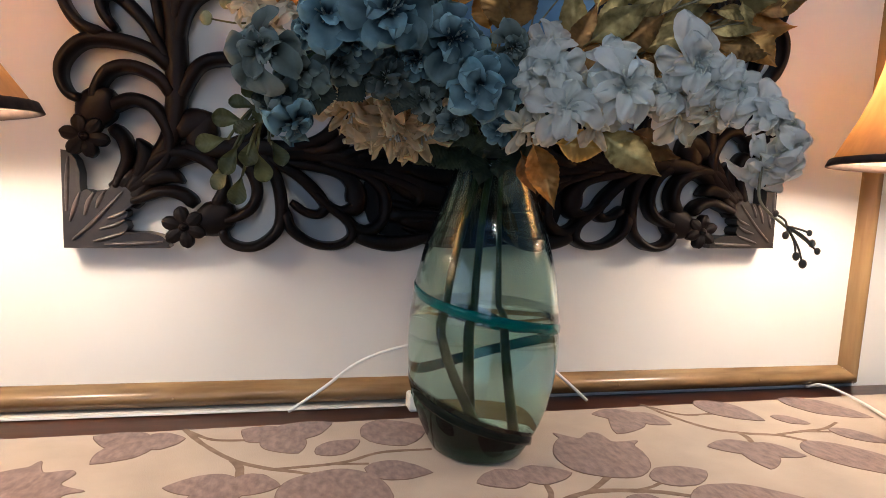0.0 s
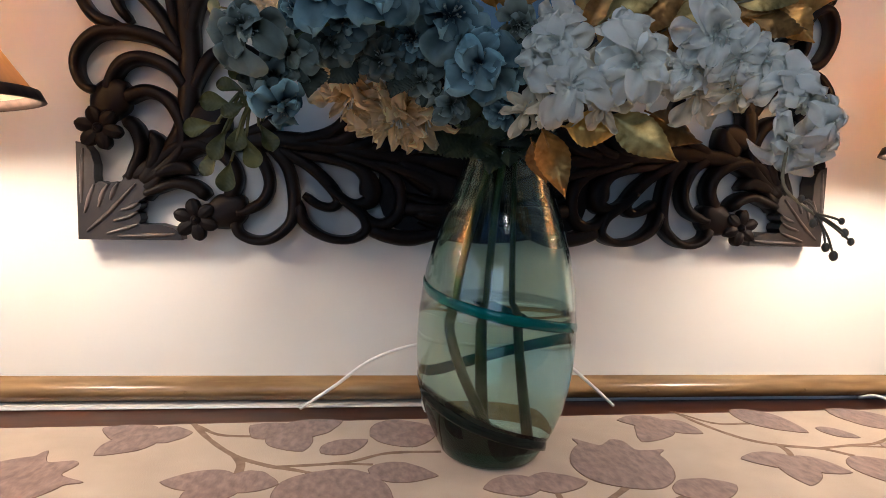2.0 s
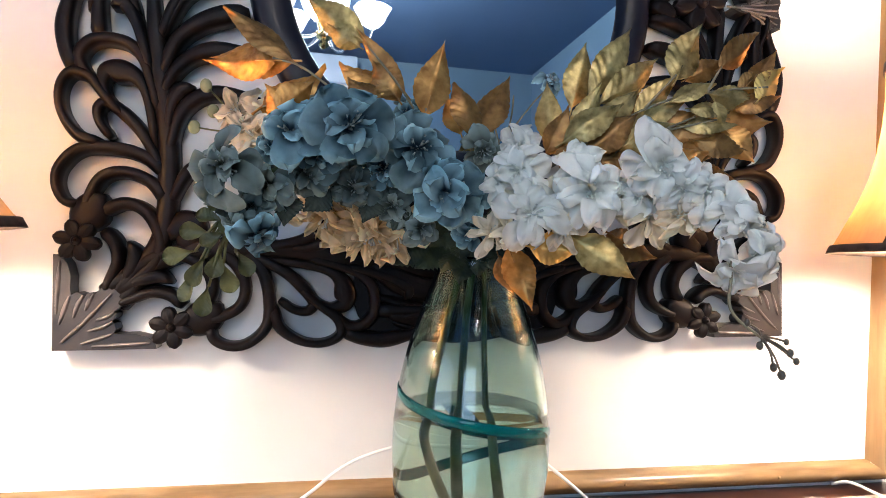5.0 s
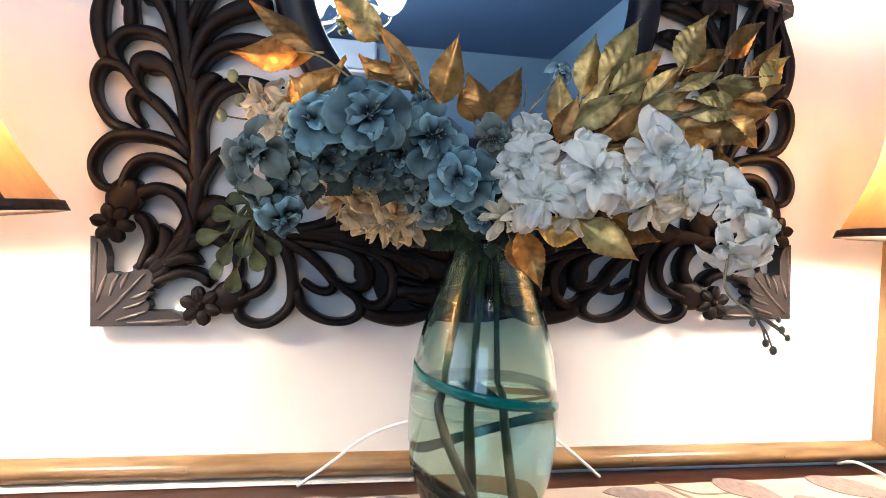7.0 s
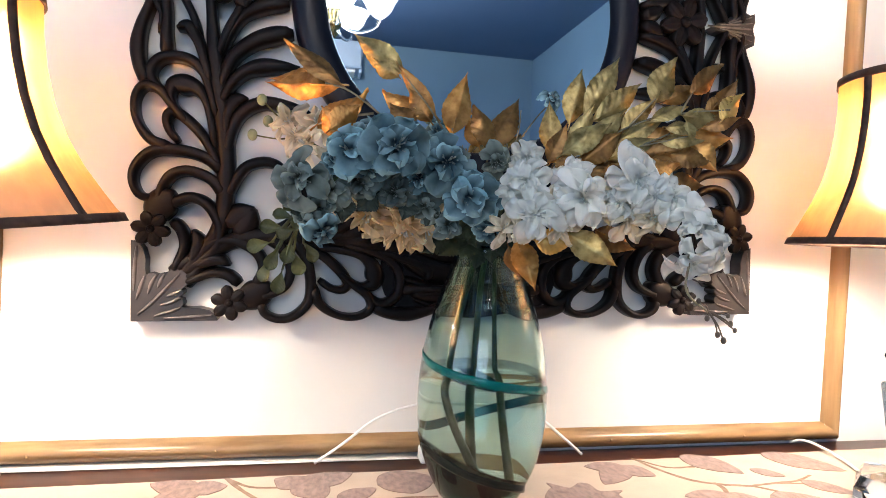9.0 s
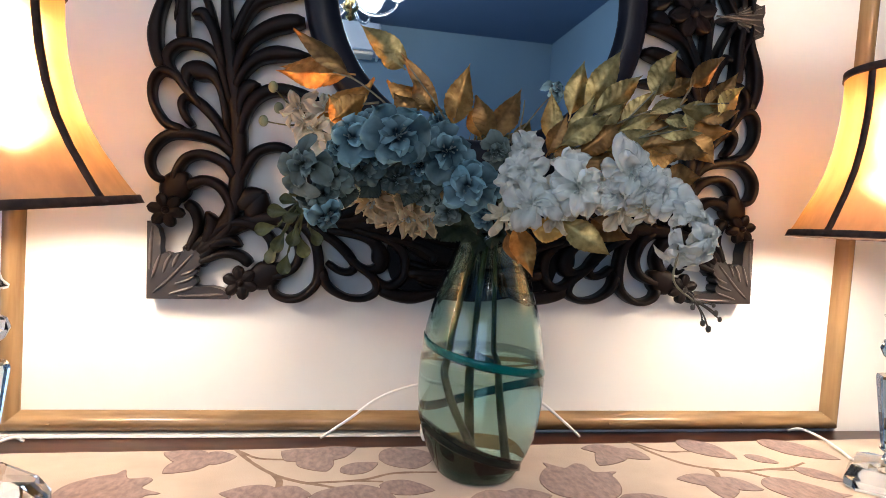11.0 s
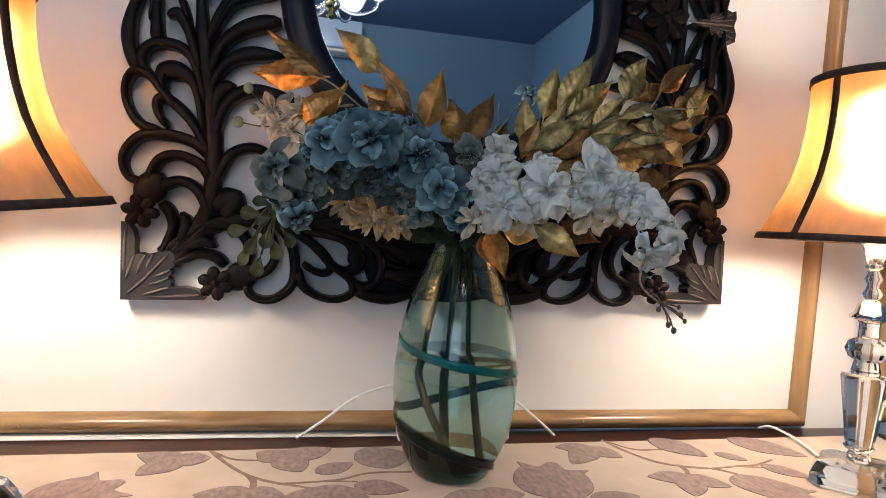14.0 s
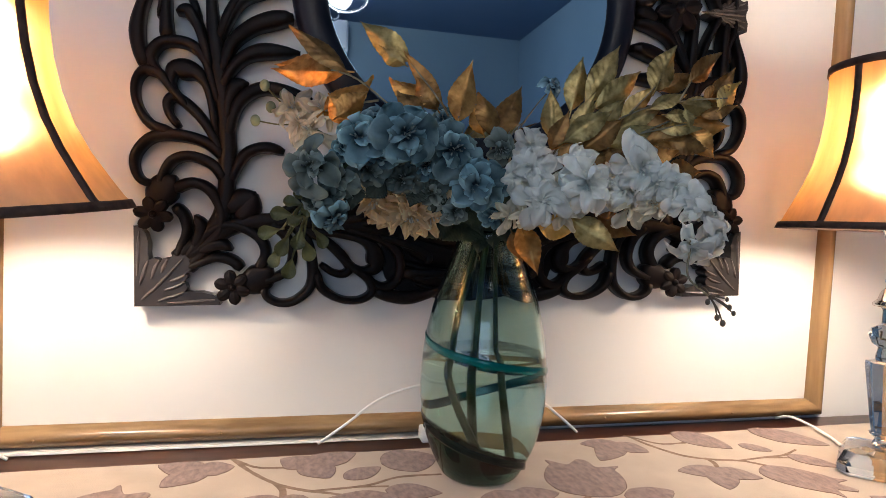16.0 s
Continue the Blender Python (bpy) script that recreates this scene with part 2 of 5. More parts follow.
def spline(points, steps=8):
    """A smooth line through points (Catmull-Rom), with any number of components."""
    p = [np.array(q, float) for q in points]
    p = [2 * p[0] - p[1]] + p + [2 * p[-1] - p[-2]]
    out = []
    for i in range(1, len(p) - 2):
        for k in range(steps):
            t = k / steps
            out.append(0.5 * (2 * p[i] + (p[i + 1] - p[i - 1]) * t + (2 * p[i - 1] - 5 * p[i] + 4 * p[i + 1] - p[i + 2]) * t * t + (3 * p[i] - p[i - 1] - 3 * p[i + 1] + p[i + 2]) * t ** 3))
    out.append(p[-2])
    return out


def tube(bm, points, radius, sides=8, steps=6, flat=1.0):
    """A round rod along a smooth line; radius may be one number or one for each point."""
    radii = radius if isinstance(radius, (list, tuple)) else [radius] * len(points)
    line = spline([(*q, r) for q, r in zip(points, radii)], steps)
    rings, side = [], None
    for i, q in enumerate(line):
        way = Vector(line[min(i + 1, len(line) - 1)][:3]) - Vector(line[max(i - 1, 0)][:3])
        way.normalize()
        if side is None:
            side = way.orthogonal().normalized()
        side = (side - way * side.dot(way)).normalized()
        other = way.cross(side)
        rings.append([bm.verts.new(Vector(q[:3]) + float(q[3]) * (math.cos(a) * side + flat * math.sin(a) * other)) for a in (2 * math.pi * k / sides for k in range(sides))])
    for lo, hi in zip(rings, rings[1:]):
        for k in range(sides):
            bm.faces.new((lo[k], lo[(k + 1) % sides], hi[(k + 1) % sides], hi[k]))
    bm.faces.new(rings[0][::-1])
    bm.faces.new(rings[-1])


# ---- room ----
def slab(name, a, b, mat, label, category="wall"):
    bm = bmesh.new()
    box(bm, a, b)
    return tagged(part(name, bm, mat, smooth=False), label, category, kind="structure")


BACK, LEFT, RIGHT, HIGH = -3.42, -2.6, 1.30, 2.5
slab("wall_north", (LEFT - 0.1, 0.0, 0), (RIGHT + 0.1, 0.12, HIGH), wall_paint, "cream painted wall with gilt panel mouldings")
slab("wall_east", (RIGHT, BACK, 0), (RIGHT + 0.1, 0.0, HIGH), room_blue, "muted blue side wall of the room")
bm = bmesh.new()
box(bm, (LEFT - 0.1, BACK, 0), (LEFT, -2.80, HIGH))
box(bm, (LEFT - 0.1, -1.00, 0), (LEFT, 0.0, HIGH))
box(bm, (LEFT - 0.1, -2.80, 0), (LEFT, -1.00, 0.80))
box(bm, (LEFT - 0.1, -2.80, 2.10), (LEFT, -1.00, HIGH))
tagged(part("wall_west", bm, room_blue, smooth=False), "muted blue side wall with an added window", "wall", kind="structure")
# window added out of view to house the side fill lamp
fill_window = thing("added_window", (LEFT, -1.90, 0.80), "white framed window added unseen in the side wall", "window", kind="structure")
for a, b in (((-0.06, -0.90, 0), (-0.02, -0.86, 1.30)), ((-0.06, 0.86, 0), (-0.02, 0.90, 1.30)), ((-0.06, -0.02, 0.04), (-0.02, 0.02, 1.26)), ((-0.06, -0.86, 0), (-0.02, 0.86, 0.04)), ((-0.06, -0.86, 1.26), (-0.02, 0.86, 1.30))):
    part("window_frame", bevelled_box(a, b, 0.005), white_plastic, fill_window)
slab("backdrop_side", (LEFT - 0.6, -3.4, 0), (LEFT - 0.59, -0.4, 3), sky_glow, "pale blue glow outside the added side window", "sky")
slab("floor", (LEFT - 0.1, BACK - 0.1, -0.1), (RIGHT + 0.1, 0.12, 0), floor_wood, "brown wooden floor of the dining room", "floor")
slab("ceiling", (LEFT - 0.1, BACK - 0.1, HIGH), (RIGHT + 0.1, 0.12, HIGH + 0.1), ceiling_blue, "plain blue ceiling of the dining room", "ceiling")
WX0, WX1, WZ0, WZ1 = -1.84, -0.50, 0.85, 2.20
bm = bmesh.new()
box(bm, (LEFT - 0.1, BACK - 0.1, 0), (WX0, BACK, HIGH))
box(bm, (WX1, BACK - 0.1, 0), (RIGHT + 0.1, BACK, HIGH))
box(bm, (WX0, BACK - 0.1, 0), (WX1, BACK, WZ0))
box(bm, (WX0, BACK - 0.1, WZ1), (WX1, BACK, HIGH))
tagged(part("wall_south", bm, room_blue, smooth=False), "muted blue wall with a window", "wall", kind="structure")
slab("backdrop", (-3, BACK - 0.6, 0), (2, BACK - 0.59, 3), sky_glow, "pale blue evening sky outside the window", "sky")
window = thing("window_1", ((WX0 + WX1) / 2, BACK, WZ0), "white framed window with pelmet in the far wall", "window", kind="structure")
for a, b in (((-0.67, -0.06, 0), (-0.63, -0.02, 1.35)), ((0.63, -0.06, 0), (0.67, -0.02, 1.35)), ((-0.02, -0.06, 0.04), (0.02, -0.02, 1.31)), ((-0.63, -0.06, 0), (0.63, -0.02, 0.04)), ((-0.63, -0.06, 1.31), (0.63, -0.02, 1.35))):
    part("window_frame", bevelled_box(a, b, 0.005), white_plastic, window)
part("pelmet", bevelled_box((-0.72, 0.0, 1.30), (0.72, 0.09, 1.40), 0.01), white_plastic, window)


cooler = thing("air_conditioner", (-0.34, BACK, 2.14), "white wall-mounted air conditioner high on the far wall, blue light in its colour", "air conditioner")
part("housing", bevelled_box((-0.40, 0.0, 0.13), (0.40, 0.19, 0.31), 0.014, 3), blue_lit_plastic, cooler)
part("louvre", bevelled_box((-0.36, 0.05, 0.100), (0.36, 0.20, 0.120), 0.006), white_plastic, cooler, "white air outlet flap")
part("end_cap", bevelled_box((0.385, 0.01, 0.105), (0.405, 0.17, 0.30), 0.006), blue_lit_plastic, cooler)


# gilt wooden panel moulding on the wall
def moulding(name, a, b, width, upright):
    """A half-round moulding bar between a and b on the wall, mitred at both ends."""
    bm = bmesh.new()
    shape = [(-0.5, 0.0), (-0.5, 0.004), (-0.42, 0.010), (-0.30, 0.016), (-0.12, 0.021), (0.08, 0.022), (0.26, 0.018), (0.38, 0.011), (0.41, 0.008), (0.5, 0.007), (0.5, 0.0)]
    rows = []
    for end, s in ((a, 1), (b, -1)):
        row = []
        for w, d in shape:
            if upright:
                row.append(bm.verts.new((end[0] + w * width, -d, end[1] + s * w * width * upright)))
            else:
                row.append(bm.verts.new((end[0] + s * w * width, -d, end[1] + w * width)))
        rows.append(row)
    for k in range(len(shape) - 1):
        bm.faces.new((rows[0][k], rows[0][k + 1], rows[1][k + 1], rows[1][k]))
    return tagged(part(name, bm, upright_wood if upright else moulding_wood), "gilt brown wooden panel moulding with small nails", "moulding", kind="structure")


def rail(name, a, b, width):
    return moulding(name, a, b, width, 0)


moulding("trim_left", (-0.632, 0.8668), (-0.632, 2.20), 0.028, 1)
moulding("trim_right", (0.649, 0.8668), (0.678, 2.20), 0.029, -1)
rail("trim_bottom", (-0.632, 0.8668), (0.649, 0.8668), 0.030)
rail("trim_top", (-0.632, 2.20), (0.678, 2.20), 0.028)
moulding("trim_next_left", (0.812, 0.870), (0.812, 2.20), 0.026, 1)
rail("trim_next_bottom", (0.812, 0.870), (1.286, 0.870), 0.026)

# added strip for the lit wall between moulding and sideboard, thicker at one end
bm = bmesh.new()
rows = [[bm.verts.new((x, y, z)) for y, z in ((0.0, 0.8488), (-0.022, 0.8488), (-0.024, 0.850), (-0.023, top), (0.0, top))] for x, top in ((-1.4, 0.8545), (-0.6, 0.8535), (-0.2, 0.8518), (0.02, 0.8495))]
for lo, hi in zip(rows, rows[1:]):
    for k in range(4):
        bm.faces.new((lo[k], lo[k + 1], hi[k + 1], hi[k]))
tagged(part("gap_strip", bm, wall_paint, smooth=False), "cream strip added for the lit wall gap under the gilt moulding", "bead", kind="structure")

nail_bm = bmesh.new()
bmesh.ops.create_uvsphere(nail_bm, u_segments=8, v_segments=5, radius=0.0022)
nail_mesh = mesh_of("nail_head", nail_bm, moulding_wood)
for x in (-0.575, -0.345, 0.235, 0.47):
    nail = new("nail_head", nail_mesh)
    nail.location = (x, -0.0215, 0.868)
    tagged(nail, "small filled nail head in the panel moulding", "nail", "moulding nails", "structure")


# ---- sideboard ----
def outline_slab(bm, outline, z0, z1):
    lo = [bm.verts.new((x, y, z0)) for x, y in outline]
    hi = [bm.verts.new((x, y, z1)) for x, y in outline]
    n = len(outline)
    for k in range(n):
        bm.faces.new((lo[k], lo[(k + 1) % n], hi[(k + 1) % n], hi[k]))
    bm.faces.new(lo[::-1])
    return bm.faces.new(hi)


sideboard = thing("sideboard", (0, 0, 0), "dark polished wooden sideboard against the wall", "sideboard")
bm = bmesh.new()
outline_slab(bm, [(-0.90, -0.002), (0.80, -0.002), (0.80, -0.47), (-0.90, -0.47)], 0.818, 0.8485)
bmesh.ops.bevel(bm, geom=bm.edges[:], offset=0.004, segments=2, affect="EDGES")
part("top", bm, dark_wood, sideboard, "glossy dark red-brown wooden top")
part("body", bevelled_box((-0.86, -0.44, 0.0), (0.76, -0.05, 0.818), 0.004), dark_wood, sideboard)

runner = thing("table_runner", (0, 0, TOP), "beige woven table runner with mauve leaf pattern", "table runner")


def edge_line(a, b, n, wobble):
    """Points from a to b with a slight waver."""
    out = []
    for k in range(n):
        s = k / n
        w = wobble * noise.noise((a[0] * 9 + s * 11, a[1] * 7 + s * 5, 3.1))
        nx, ny = -(b[1] - a[1]), b[0] - a[0]
        size = math.hypot(nx, ny)
        out.append((a[0] + (b[0] - a[0]) * s + w * nx / size, a[1] + (b[1] - a[1]) * s + w * ny / size))
    return out


corners = [(-0.85, -0.084), (0.775, -0.050), (0.615, -0.440), (-0.85, -0.455)]
bm = bmesh.new()
outline_slab(bm, [q for a, b in zip(corners, corners[1:] + corners[:1]) for q in edge_line(a, b, 40, 0.0015)], -0.0014, 0.0002)
part("cloth", bm, cloth, runner, smooth=False)


woven = [0]


def flat_shape(name, outline, mat, rim=True):
    """A woven shape, a hair proud of the cloth, on a slightly larger shape in the colour of its woven outline."""
    woven[0] += 1
    step = 0.000004 * (woven[0] % 60)
    bm = bmesh.new()
    outline_slab(bm, outline, 0.0001, (0.0008 if rim else 0.00035) + step)
    ob = part(name, bm, mat, runner, smooth=False)
    if rim:
        n = len(outline)
        wide = []
        for k, (x, y) in enumerate(outline):
            (ax, ay), (bx, by) = outline[k - 1], outline[(k + 1) % n]
            nx, ny = by - ay, ax - bx
            size = math.hypot(nx, ny) or 1
            turn = sum(p[0] * q[1] - q[0] * p[1] for p, q in zip(outline, outline[1:] + outline[:1]))
            side = 0.0008 * (1 if turn > 0 else -1) * (1 + 0.5 * noise.noise((x * 90, y * 90, 1.7)))
            wide.append((x + nx / size * side, y + ny / size * side))
        rb = bmesh.new()
        outline_slab(rb, wide, 0.0001, 0.00055 + step * 0.3)
        part("outline", rb, motif_edge, ob, smooth=False)
    return ob


def leaf_outline(a, b, half, blunt=0.5, n=18, seed=0.0):
    """A leaf from stalk end a to tip b."""
    ax = Vector((b[0] - a[0], b[1] - a[1]))
    up = Vector((-ax.y, ax.x)).normalized()
    pts = []
    for side in (1, -1):
        for k in range(n):
            s = k / n if side > 0 else 1 - k / n
            w = half * (math.sin(math.pi * s ** (0.5 + blunt * 0.4)) ** (1.2 - 0.6 * blunt))
            w *= 1 + 0.10 * noise.noise((a[0] * 30 + s * 4, a[1] * 30 + side, seed))
            q = Vector(a) + ax * s + up * w * side
            pts.append((q.x, q.y))
    return pts


def woven_leaf(a, b, half, blunt=0.5):
    flat_shape("leaf", leaf_outline(a, b, half, blunt), motif_weave)


def woven_trio(centre, tips, half):
    """Three lobes that meet at one centre, in one outline each."""
    for k, tip in enumerate(tips):
        a = (centre[0] + (centre[0] - tip[0]) * 0.12, centre[1] + (centre[1] - tip[1]) * 0.12)
        flat_shape("leaf", leaf_outline(a, tip, half, 0.7, seed=k), motif_weave)


def woven_tulip(base, top, half):
    """A rounded bud with three points at its open end."""
    ax = Vector((top[0] - base[0], top[1] - base[1]))
    up = Vector((-ax.y, ax.x)).normalized() * half
    shape = [(0.0, 0.0), (0.03, 0.45), (0.12, 0.75), (0.30, 0.97), (0.50, 1.0), (0.68, 0.92), (0.78, 0.84), (0.90, 0.96), (0.84, 0.62), (0.82, 0.36), (0.92, 0.22), (1.0, 0.10)]
    half_line = [Vector(base) + ax * s + up * w for s, w in shape]
    other = [Vector(base) + ax * s - up * w for s, w in shape[1:]][::-1]
    flat_shape("bud", [tuple(q) for q in spline([(q.x, q.y) for q in half_line + other + half_line[:1]], 4)[:-1]], motif_weave)


def woven_stem(points, width):
    line = spline(points, 8)
    outline, back = [], []
    for i, q in enumerate(line):
        way = Vector(line[min(i + 1, len(line) - 1)]) - Vector(line[max(i - 1, 0)])
        side = Vector((-way.y, way.x)).normalized() * width / 2 * (1 + 0.35 * noise.noise((q[0] * 60, q[1] * 60, 0.5)))
        outline.append((q[0] + side.x, q[1] + side.y))
        back.append((q[0] - side.x, q[1] - side.y))
    flat_shape("stem", outline + back[::-1], stem_weave, False)


woven_trio((-0.360, -0.104), [(-0.413, -0.081), (-0.398, -0.150), (-0.321, -0.098)], 0.022)
woven_trio((-0.228, -0.104), [(-0.165, -0.070), (-0.264, -0.081), (-0.205, -0.151)], 0.024)
woven_leaf((-0.187, -0.156), (-0.139, -0.125), 0.017, 0.7)
woven_leaf((-0.136, -0.115), (-0.060, -0.099), 0.038, 0.8)
woven_trio((-0.265, -0.209), [(-0.324, -0.209), (-0.298, -0.258), (-0.223, -0.220)], 0.021)
woven_tulip((-0.192, -0.198), (-0.156, -0.298), 0.050)
woven_leaf((-0.142, -0.195), (-0.078, -0.213), 0.021, 0.6)
woven_tulip((-0.485, -0.228), (-0.408, -0.165), 0.046)
woven_leaf((-0.421, -0.267), (-0.358, -0.240), 0.018, 0.6)
woven_leaf((-0.396, -0.298), (-0.315, -0.299), 0.020, 0.6)
woven_trio((-0.085, -0.338), [(-0.129, -0.310), (-0.048, -0.320)], 0.020)
woven_trio((0.217, -0.090), [(0.164, -0.081), (0.163, -0.146), (0.249, -0.126)], 0.021)
woven_leaf((0.337, -0.050), (0.385, -0.130), 0.030, 0.7)
woven_leaf((0.474, -0.055), (0.552, -0.138), 0.032, 0.7)
woven_leaf((0.407, -0.116), (0.440, -0.147), 0.014, 0.8)
woven_trio((0.307, -0.201), [(0.250, -0.195), (0.280, -0.257), (0.349, -0.233)], 0.020)
woven_tulip((0.368, -0.205), (0.444, -0.286), 0.034)
woven_leaf((0.449, -0.166), (0.493, -0.217), 0.018, 0.6)
woven_tulip((0.093, -0.248), (0.135, -0.140), 0.050)
woven_leaf((0.136, -0.261), (0.205, -0.250), 0.021, 0.9)
woven_trio((0.009, -0.233), [(-0.041, -0.241), (0.061, -0.234)], 0.020)
woven_leaf((0.091, -0.289), (0.123, -0.329), 0.020, 0.7)
woven_leaf((0.134, -0.333), (0.287, -0.347), 0.062, 0.6)
woven_leaf((0.010, -0.335), (0.071, -0.310), 0.030, 0.9)
woven_trio((0.472, -0.341), [(0.447, -0.302), (0.428, -0.359), (0.522, -0.350)], 0.020)
woven_leaf((0.385, -0.392), (0.491, -0.382), 0.020, 0.6)
woven_stem([(-0.325, -0.072), (-0.300, -0.117), (-0.269, -0.158), (-0.237, -0.181), (-0.211, -0.192), (-0.191, -0.202)], 0.006)
woven_stem([(-0.269, -0.158), (-0.261, -0.176), (-0.260, -0.198)], 0.008)
woven_stem([(-0.320, -0.079), (-0.292, -0.105), (-0.254, -0.111)], 0.005)
woven_stem([(-0.231, -0.185), (-0.164, -0.179), (-0.121, -0.160), (-0.066, -0.159)], 0.005)
woven_stem([(-0.171, -0.181), (-0.137, -0.185)], 0.004)
woven_stem([(-0.487, -0.271), (-0.458, -0.272), (-0.432, -0.271), (-0.418, -0.260)], 0.006)
woven_stem([(0.252, -0.053), (0.267, -0.102), (0.291, -0.144), (0.325, -0.164), (0.364, -0.175), (0.388, -0.195)], 0.006)
woven_stem([(0.258, -0.064), (0.285, -0.096), (0.328, -0.098)], 0.005)
woven_stem([(0.359, -0.174), (0.406, -0.168), (0.444, -0.164), (0.482, -0.147)], 0.005)
woven_stem([(0.406, -0.168), (0.449, -0.175)], 0.004)
woven_stem([(0.318, -0.157), (0.319, -0.176), (0.310, -0.197)], 0.006)
woven_stem([(-0.035, -0.329), (0.011, -0.296), (0.060, -0.274), (0.121, -0.282), (0.164, -0.301)], 0.007)
woven_stem([(0.060, -0.274), (0.079, -0.260), (0.097, -0.245)], 0.006)
woven_stem([(0.025, -0.243), (0.022, -0.271), (0.008, -0.296)], 0.006)
woven_stem([(0.153, -0.261), (0.128, -0.273), (0.108, -0.278)], 0.004)
woven_leaf((-0.700, -0.190), (-0.610, -0.160), 0.030, 0.6)


# ---- carved mirror ----
HALF = 0.455
SPREAD = Matrix.Diagonal((1.01, 1, 1, 1))
mirror = new("mirror")
mirror.matrix_world = pose(-0.008, -0.003, 1.510, 0, -1.45, 0)
mirror.empty_display_size = 0.05
tagged(mirror, "square dark carved wooden mirror with pierced scrollwork frame", "mirror")
PROFILE = [(-0.5, 0.0), (-0.5, 0.70), (-0.46, 0.86), (-0.37, 0.96), (-0.18, 0.985), (0.0, 1.0), (0.20, 0.97), (0.36, 0.86), (0.46, 0.64), (0.5, 0.0)]
scroll_meshes = []


def scroll(points, widths):
    """One carved band of the scrollwork, in cm from the frame's lower left corner, with raised rims."""
    bm = bmesh.new()
    depth = 0.0235 + 0.0004 * (len(scroll_meshes) % 7)
    line = spline([(x, y, w) for (x, y), w in zip(points, widths)], 6)
    rings = []
    for i, q in enumerate(line):
        way = Vector(line[min(i + 1, len(line) - 1)][:2]) - Vector(line[max(i - 1, 0)][:2])
        side = Vector((-way.y, way.x)).normalized()
        end = min(1.0, 0.45 + 0.55 * min(i, len(line) - 1 - i) / 2)
        w = (1.52 - 0.34 * min(1.0, max(0.0, (q[1] - 33.0) / 8.0))) * max(q[2], 0.2) * (0.5 + 0.5 * end)
        rings.append([bm.verts.new((-HALF + (q[0] + side.x * w * s) / 100, -0.004 - h * depth * (0.6 + 0.4 * end), -HALF + (q[1] + side.y * w * s) / 100)) for s, h in PROFILE])
    for lo, hi in zip(rings, rings[1:]):
        for k in range(len(PROFILE)):
            j = (k + 1) % len(PROFILE)
            bm.faces.new((lo[k], lo[j], hi[j], hi[k]))
    bm.faces.new(rings[0])
    bm.faces.new(rings[-1][::-1])
    scroll_meshes.append(mesh_of("scroll", bm, carved_wood))


scroll([(4.6, 6.6), (7.6, 8.6), (10.1, 11.3), (11.1, 14.6), (11.4, 19.7), (11.2, 24.8), (10.5, 29.9), (9.8, 35.8), (9.4, 41.6), (9.0, 45.5)], [1.1, 1.2, 1.4, 1.5, 1.6, 1.6, 1.5, 1.4, 1.2, 1.1])
scroll([(11.3, 19.7), (8.7, 21.8), (5.4, 22.6), (2.3, 22.3), (0.4, 20.4), (0.0, 18.4), (0.8, 16.6), (2.4, 16.1)], [1.1, 1.0, 1.0, 0.9, 0.8, 0.7, 0.7, 0.8])
scroll([(11.3, 16.4), (9.6, 18.8), (6.9, 19.9), (4.7, 19.3), (3.5, 17.4), (3.2, 15.9)], [1.0, 1.0, 0.9, 0.9, 0.8, 0.7])
scroll([(4.3, 15.3), (6.9, 16.4), (9.2, 15.5), (10.7, 12.8), (10.5, 10.1), (8.6, 7.9), (6.0, 6.1)], [1.1, 1.0, 1.0, 1.0, 1.0, 1.1, 1.0])
scroll([(4.8, 13.3), (6.0, 12.0), (6.4, 9.9), (5.6, 7.7), (5.0, 6.4)], [1.0, 1.0, 0.9, 0.8, 0.5])
scroll([(7.4, 12.1), (8.2, 10.6), (7.9, 9.0), (7.0, 7.6)], [0.4, 1.2, 1.2, 0.4])
scroll([(4.6, 22.9), (2.0, 23.9), (0.4, 26.4), (0.2, 29.1), (1.3, 30.9), (3.2, 30.5), (4.9, 28.3), (6.9, 26.0)], [1.0, 0.9, 0.7, 0.7, 0.8, 0.9, 0.8, 0.7])
scroll([(5.4, 23.7), (4.2, 25.4), (4.0, 27.0), (5.0, 27.7), (6.9, 26.4), (9.0, 23.9), (11.1, 19.9)], [0.7, 0.7, 0.8, 0.9, 1.0, 0.9, 1.0])
scroll([(5.4, 27.7), (4.5, 29.6), (4.8, 31.2), (6.3, 31.4), (8.0, 30.7), (9.2, 28.5), (10.3, 22.5)], [0.5, 0.7, 1.4, 1.8, 1.2, 0.8, 0.8])
scroll([(4.6, 29.1), (2.5, 31.2), (2.0, 32.9), (3.1, 34.5), (4.8, 35.0), (7.0, 34.6), (8.6, 33.0), (9.5, 30.5), (10.5, 26.6)], [0.8, 0.9, 1.0, 1.0, 1.0, 1.0, 0.9, 0.8, 0.8])
scroll([(1.6, 31.0), (0.7, 33.4), (0.4, 36.1), (0.9, 38.8), (1.9, 41.6), (2.4, 44.5)], [1.1, 1.2, 1.4, 1.2, 1.0, 0.8])
scroll([(4.0, 35.0), (3.9, 38.0), (3.9, 41.2), (3.5, 44.5)], [1.4, 1.2, 1.2, 1.1])
scroll([(5.2, 38.7), (6.7, 39.0), (7.9, 37.1), (8.8, 34.3), (9.6, 31.4)], [0.5, 1.4, 1.1, 0.9, 0.7])
scroll([(3.1, 37.8), (3.4, 40.0), (2.4, 42.5), (2.1, 44.9)], [0.5, 0.6, 0.7, 0.6])
scroll([(8.0, 37.8), (7.1, 40.6), (5.8, 43.2), (4.6, 45.3)], [0.8, 0.9, 0.9, 0.8])
